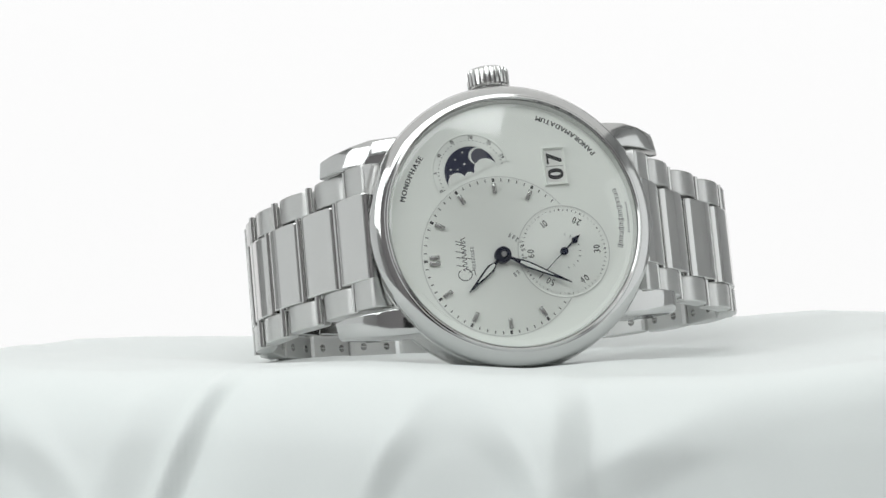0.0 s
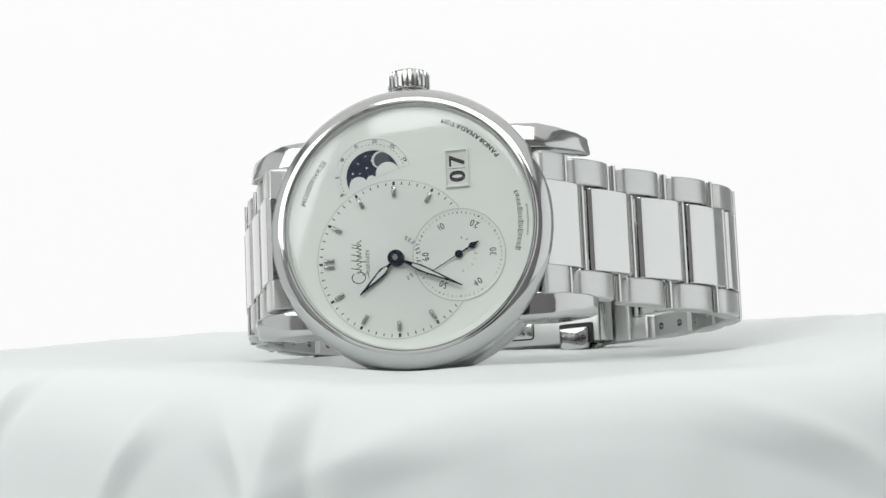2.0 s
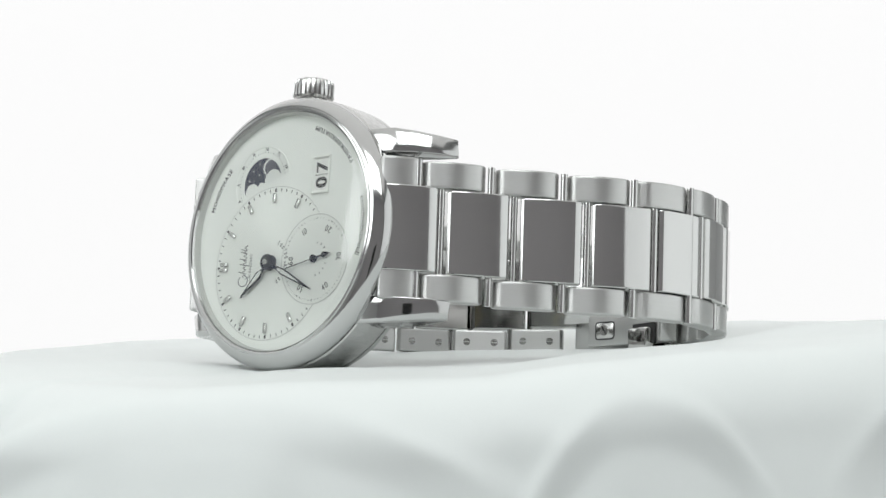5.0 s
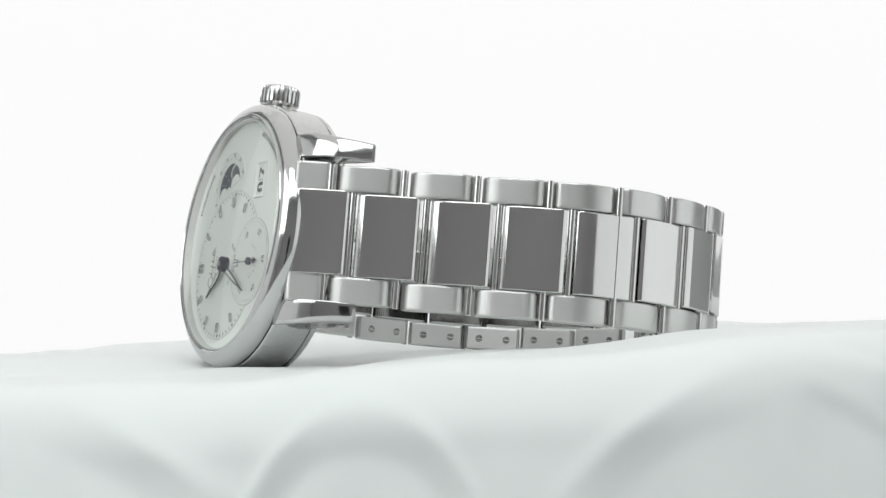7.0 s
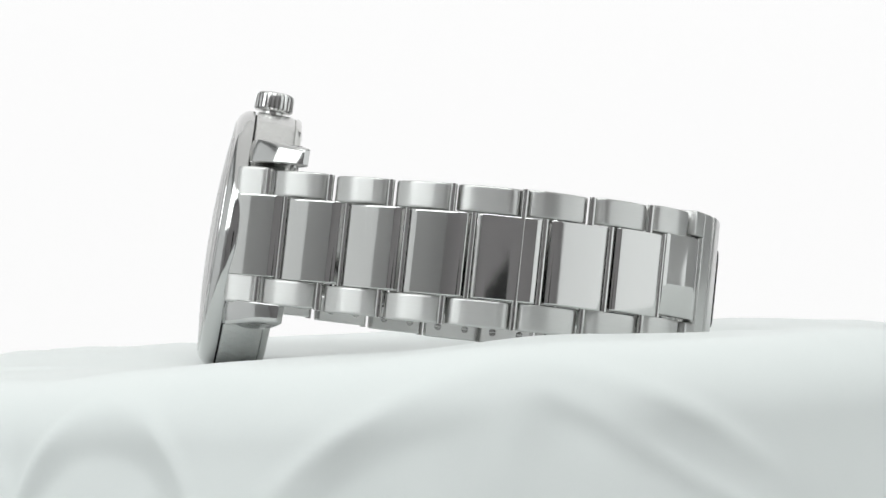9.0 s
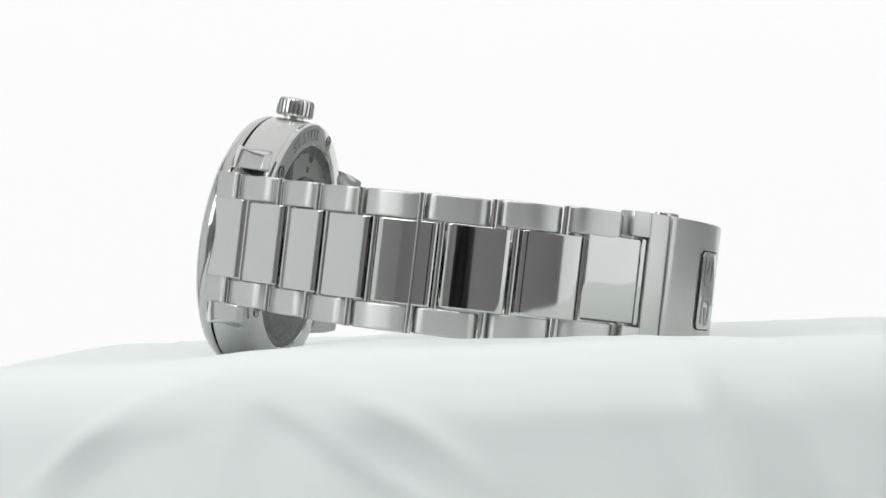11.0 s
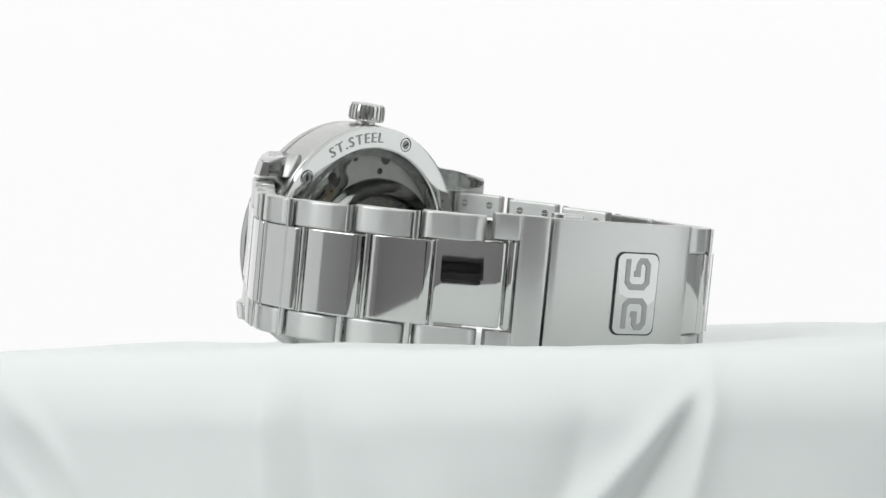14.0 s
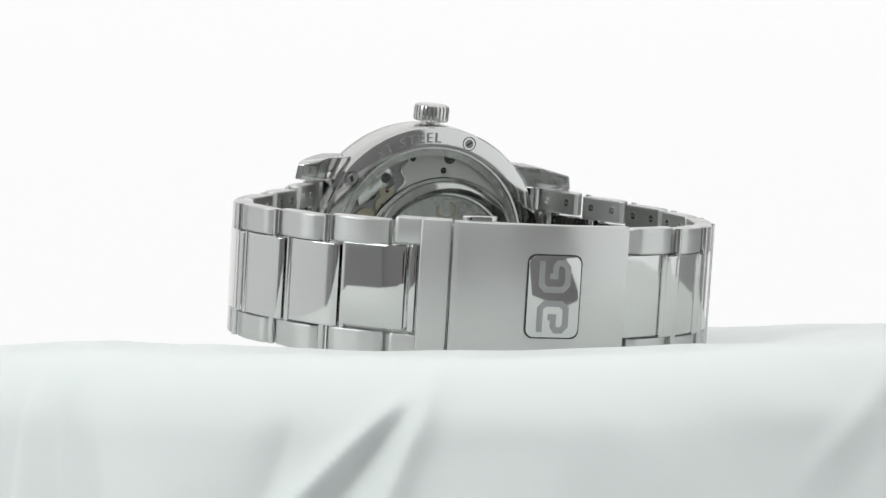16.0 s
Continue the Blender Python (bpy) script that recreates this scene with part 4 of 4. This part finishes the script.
def clasp():
    j = cs[40 * 3]                            # length at the joint line
    body = part("clasp_frame", band_piece(clasp_pose, j - 4.5, j - 0.15, -10, 10, 0.0, -3.2, 8), BRUSHED, WATCH, "brushed steel clasp end frame", BR, smooth=35)
    for z0, z1 in ((6.4, 10.0), (-10.0, -6.4)):
        part("frame_cheek", band_piece(clasp_pose, 2.1, j - 4.4, z0, z1, 0.0, -3.0, 5), BRUSHED, body, "", smooth=35)
    part("frame_bar", band_piece(clasp_pose, j - 5.8, j - 4.8, -6.2, 6.2, -0.2, -2.4, 3, 0.3), POLISHED, body, "polished thin bar", smooth=35)
    part("centre_link", band_piece(clasp_pose, j - 15.9, j - 6.3, -6.0, 6.0, 0.15, -2.6, 10, 0.35), POLISHED, body, "mirror-polished last link", smooth=35)
    cover = part("clasp_cover", band_piece(clasp_pose, j + 0.1, j + 26.2, -10, 10, 0.25, -1.6, 22, 0.3), BRUSHED, WATCH, "brushed steel folding clasp cover", BR, smooth=35)
    # release plate with a raised emblem of two mirrored hooks
    mid = j + 14.7
    m = BR.inverted() @ clasp_pose(mid - 3.5, mid + 3.5)
    part("release_recess", prism(rounded_rect(8.0, 11.9, 1.2), -0.25, 0.02), DARK, cover, "dark gap round the release plate", m @ Matrix.Translation((0, 0.42, 0)) @ Matrix.Rotation(radians(-90), 4, "X"), smooth=30)
    pl = part("release_plate", prism(rounded_rect(7.65, 11.5, 1.1), -0.2, 0.12, 0.1, 2, vertical=True), POLISHED, cover, "polished rounded release plate", m @ Matrix.Translation((0, 0.42, 0)) @ Matrix.Rotation(radians(-90), 4, "X"), smooth=30)
    for sgn in (1, -1):
        bm = bmesh.new()
        hook = [(-1.9, 5.0), (-1.9, 1.7), (-1.2, 1.0), (1.2, 1.0), (1.9, 1.7), (1.9, 4.1), (1.3, 4.75), (0.5, 4.75), (0.1, 4.2), (0.1, 2.9), (-0.7, 2.9)]
        stroke(bm, [(x, sgn * y) for x, y in hook], 0.85, 0.1, 0.2)
        part("emblem", bm, ENGRAVED, pl, "matt embossed hook shape", smooth=0)
    for z in (1, -1):
        bm = prism(rounded_rect(5.0, 2.6, 1.2), 0, 1.7, 0.5, 3)
        at = BR @ Matrix.Translation((*to_plane(7.0, 32.0), 9.3 * z)) @ (Matrix.Rotation(math.pi, 4, "X") if z < 0 else Matrix())
        part("push_button", bm, POLISHED, WATCH, "small steel clasp push button", at, smooth=35)
    # folded blades inside the clasp
    part("folding_blade", band_piece(clasp_pose, j + 2.5, j + 27.0, -5.6, 5.6, -3.4, -4.6, 20, 0.2), SATIN, WATCH, "polished folding blade inside the clasp", BR, smooth=35)
    b2 = part("folding_blade", band_piece(clasp_pose, j + 0.6, j + 20.4, -9.7, -4.6, -4.9, -6.0, 20, 0.25), BRUSHED, WATCH, "brushed folding blade inside the clasp", BR, smooth=35)
    ms = BR.inverted() @ clasp_pose(j + 15.4, j + 17.0) @ Matrix.Translation((0, -6.02, 7.2)) @ Matrix.Rotation(radians(90), 4, "X")
    part("adjuster_rim", prism(rounded_rect(4.3, 3.0, 0.7), -0.2, 0.05), DARK, b2, "dark gap round the adjuster", ms, smooth=30)
    part("adjuster_plate", prism(rounded_rect(3.9, 2.6, 0.6), -0.2, 0.12, 0.08, 2, vertical=True), SATIN, b2, "small rounded adjuster plate", ms, smooth=30)
    part("blade_screw", revolve([(0, 0.24), (0.85, 0.24), (0.95, 0.16), (0.95, 0.0), (0, 0.0)], 24, closed=False), BRUSHED_Z, b2, "slotted screw", ms, smooth=30)
    part("slot", prism([(-0.8, -0.14), (0.8, -0.14), (0.8, 0.14), (-0.8, 0.14)], 0.24, 0.27), DARK, b2, "dark screw slot", ms @ Matrix.Rotation(-0.9, 4, "Z"), smooth=0)
    mh = BR.inverted() @ clasp_pose(j + 4.2, j + 6.2) @ Matrix.Translation((0, -6.2, 8.3))
    part("hook_recess", prism(rounded_rect(6.0, 3.4, 0.3), -0.3, 0.1), DARK, b2, "dark notch behind the clasp hook", mh @ Matrix.Rotation(radians(90), 4, "X"), smooth=0)
    part("clasp_hook", prism([(-2.5, -0.9), (2.5, -0.9), (2.4, 2.2), (1.9, 2.7), (-1.9, 2.7), (-2.4, 2.2)], -0.3, 1.5, 0.3, 3), POLISHED, b2, "polished locking hook", mh @ Matrix.Rotation(radians(90), 4, "X"), smooth=35)
    part("blade_hinge", band_piece(clasp_pose, j - 1.0, j + 0.4, -9.8, 9.0, -3.6, -6.3, 3, 0.4), SATIN, WATCH, "rounded hinge at the end of the blades", BR, smooth=40)

clasp()


# ---- what moves: the turntable's load turns clockwise, the seconds hand runs ----
def motions():
    def turn(t):
        return 0.12 - (10.582 * t - 0.0122 * t * (16 - t))

    rows = [(float(t), Matrix.Translation(AX) @ Matrix.Rotation(radians(turn(t)), 4, "Z")) for t in range(17)]
    for ob in (WATCH, CLOTH_OB, TURNTABLE_OB):
        walk(ob, rows)
    sec = []
    for t in range(17):
        ang = 319 + 6 * t
        sec.append((float(t), mmx(CASE @ Matrix.Translation((SX, SY, 0)) @ Matrix.Rotation(-radians(ang), 4, "Z"))))
    walk(SECONDS_OB, sec)


motions()
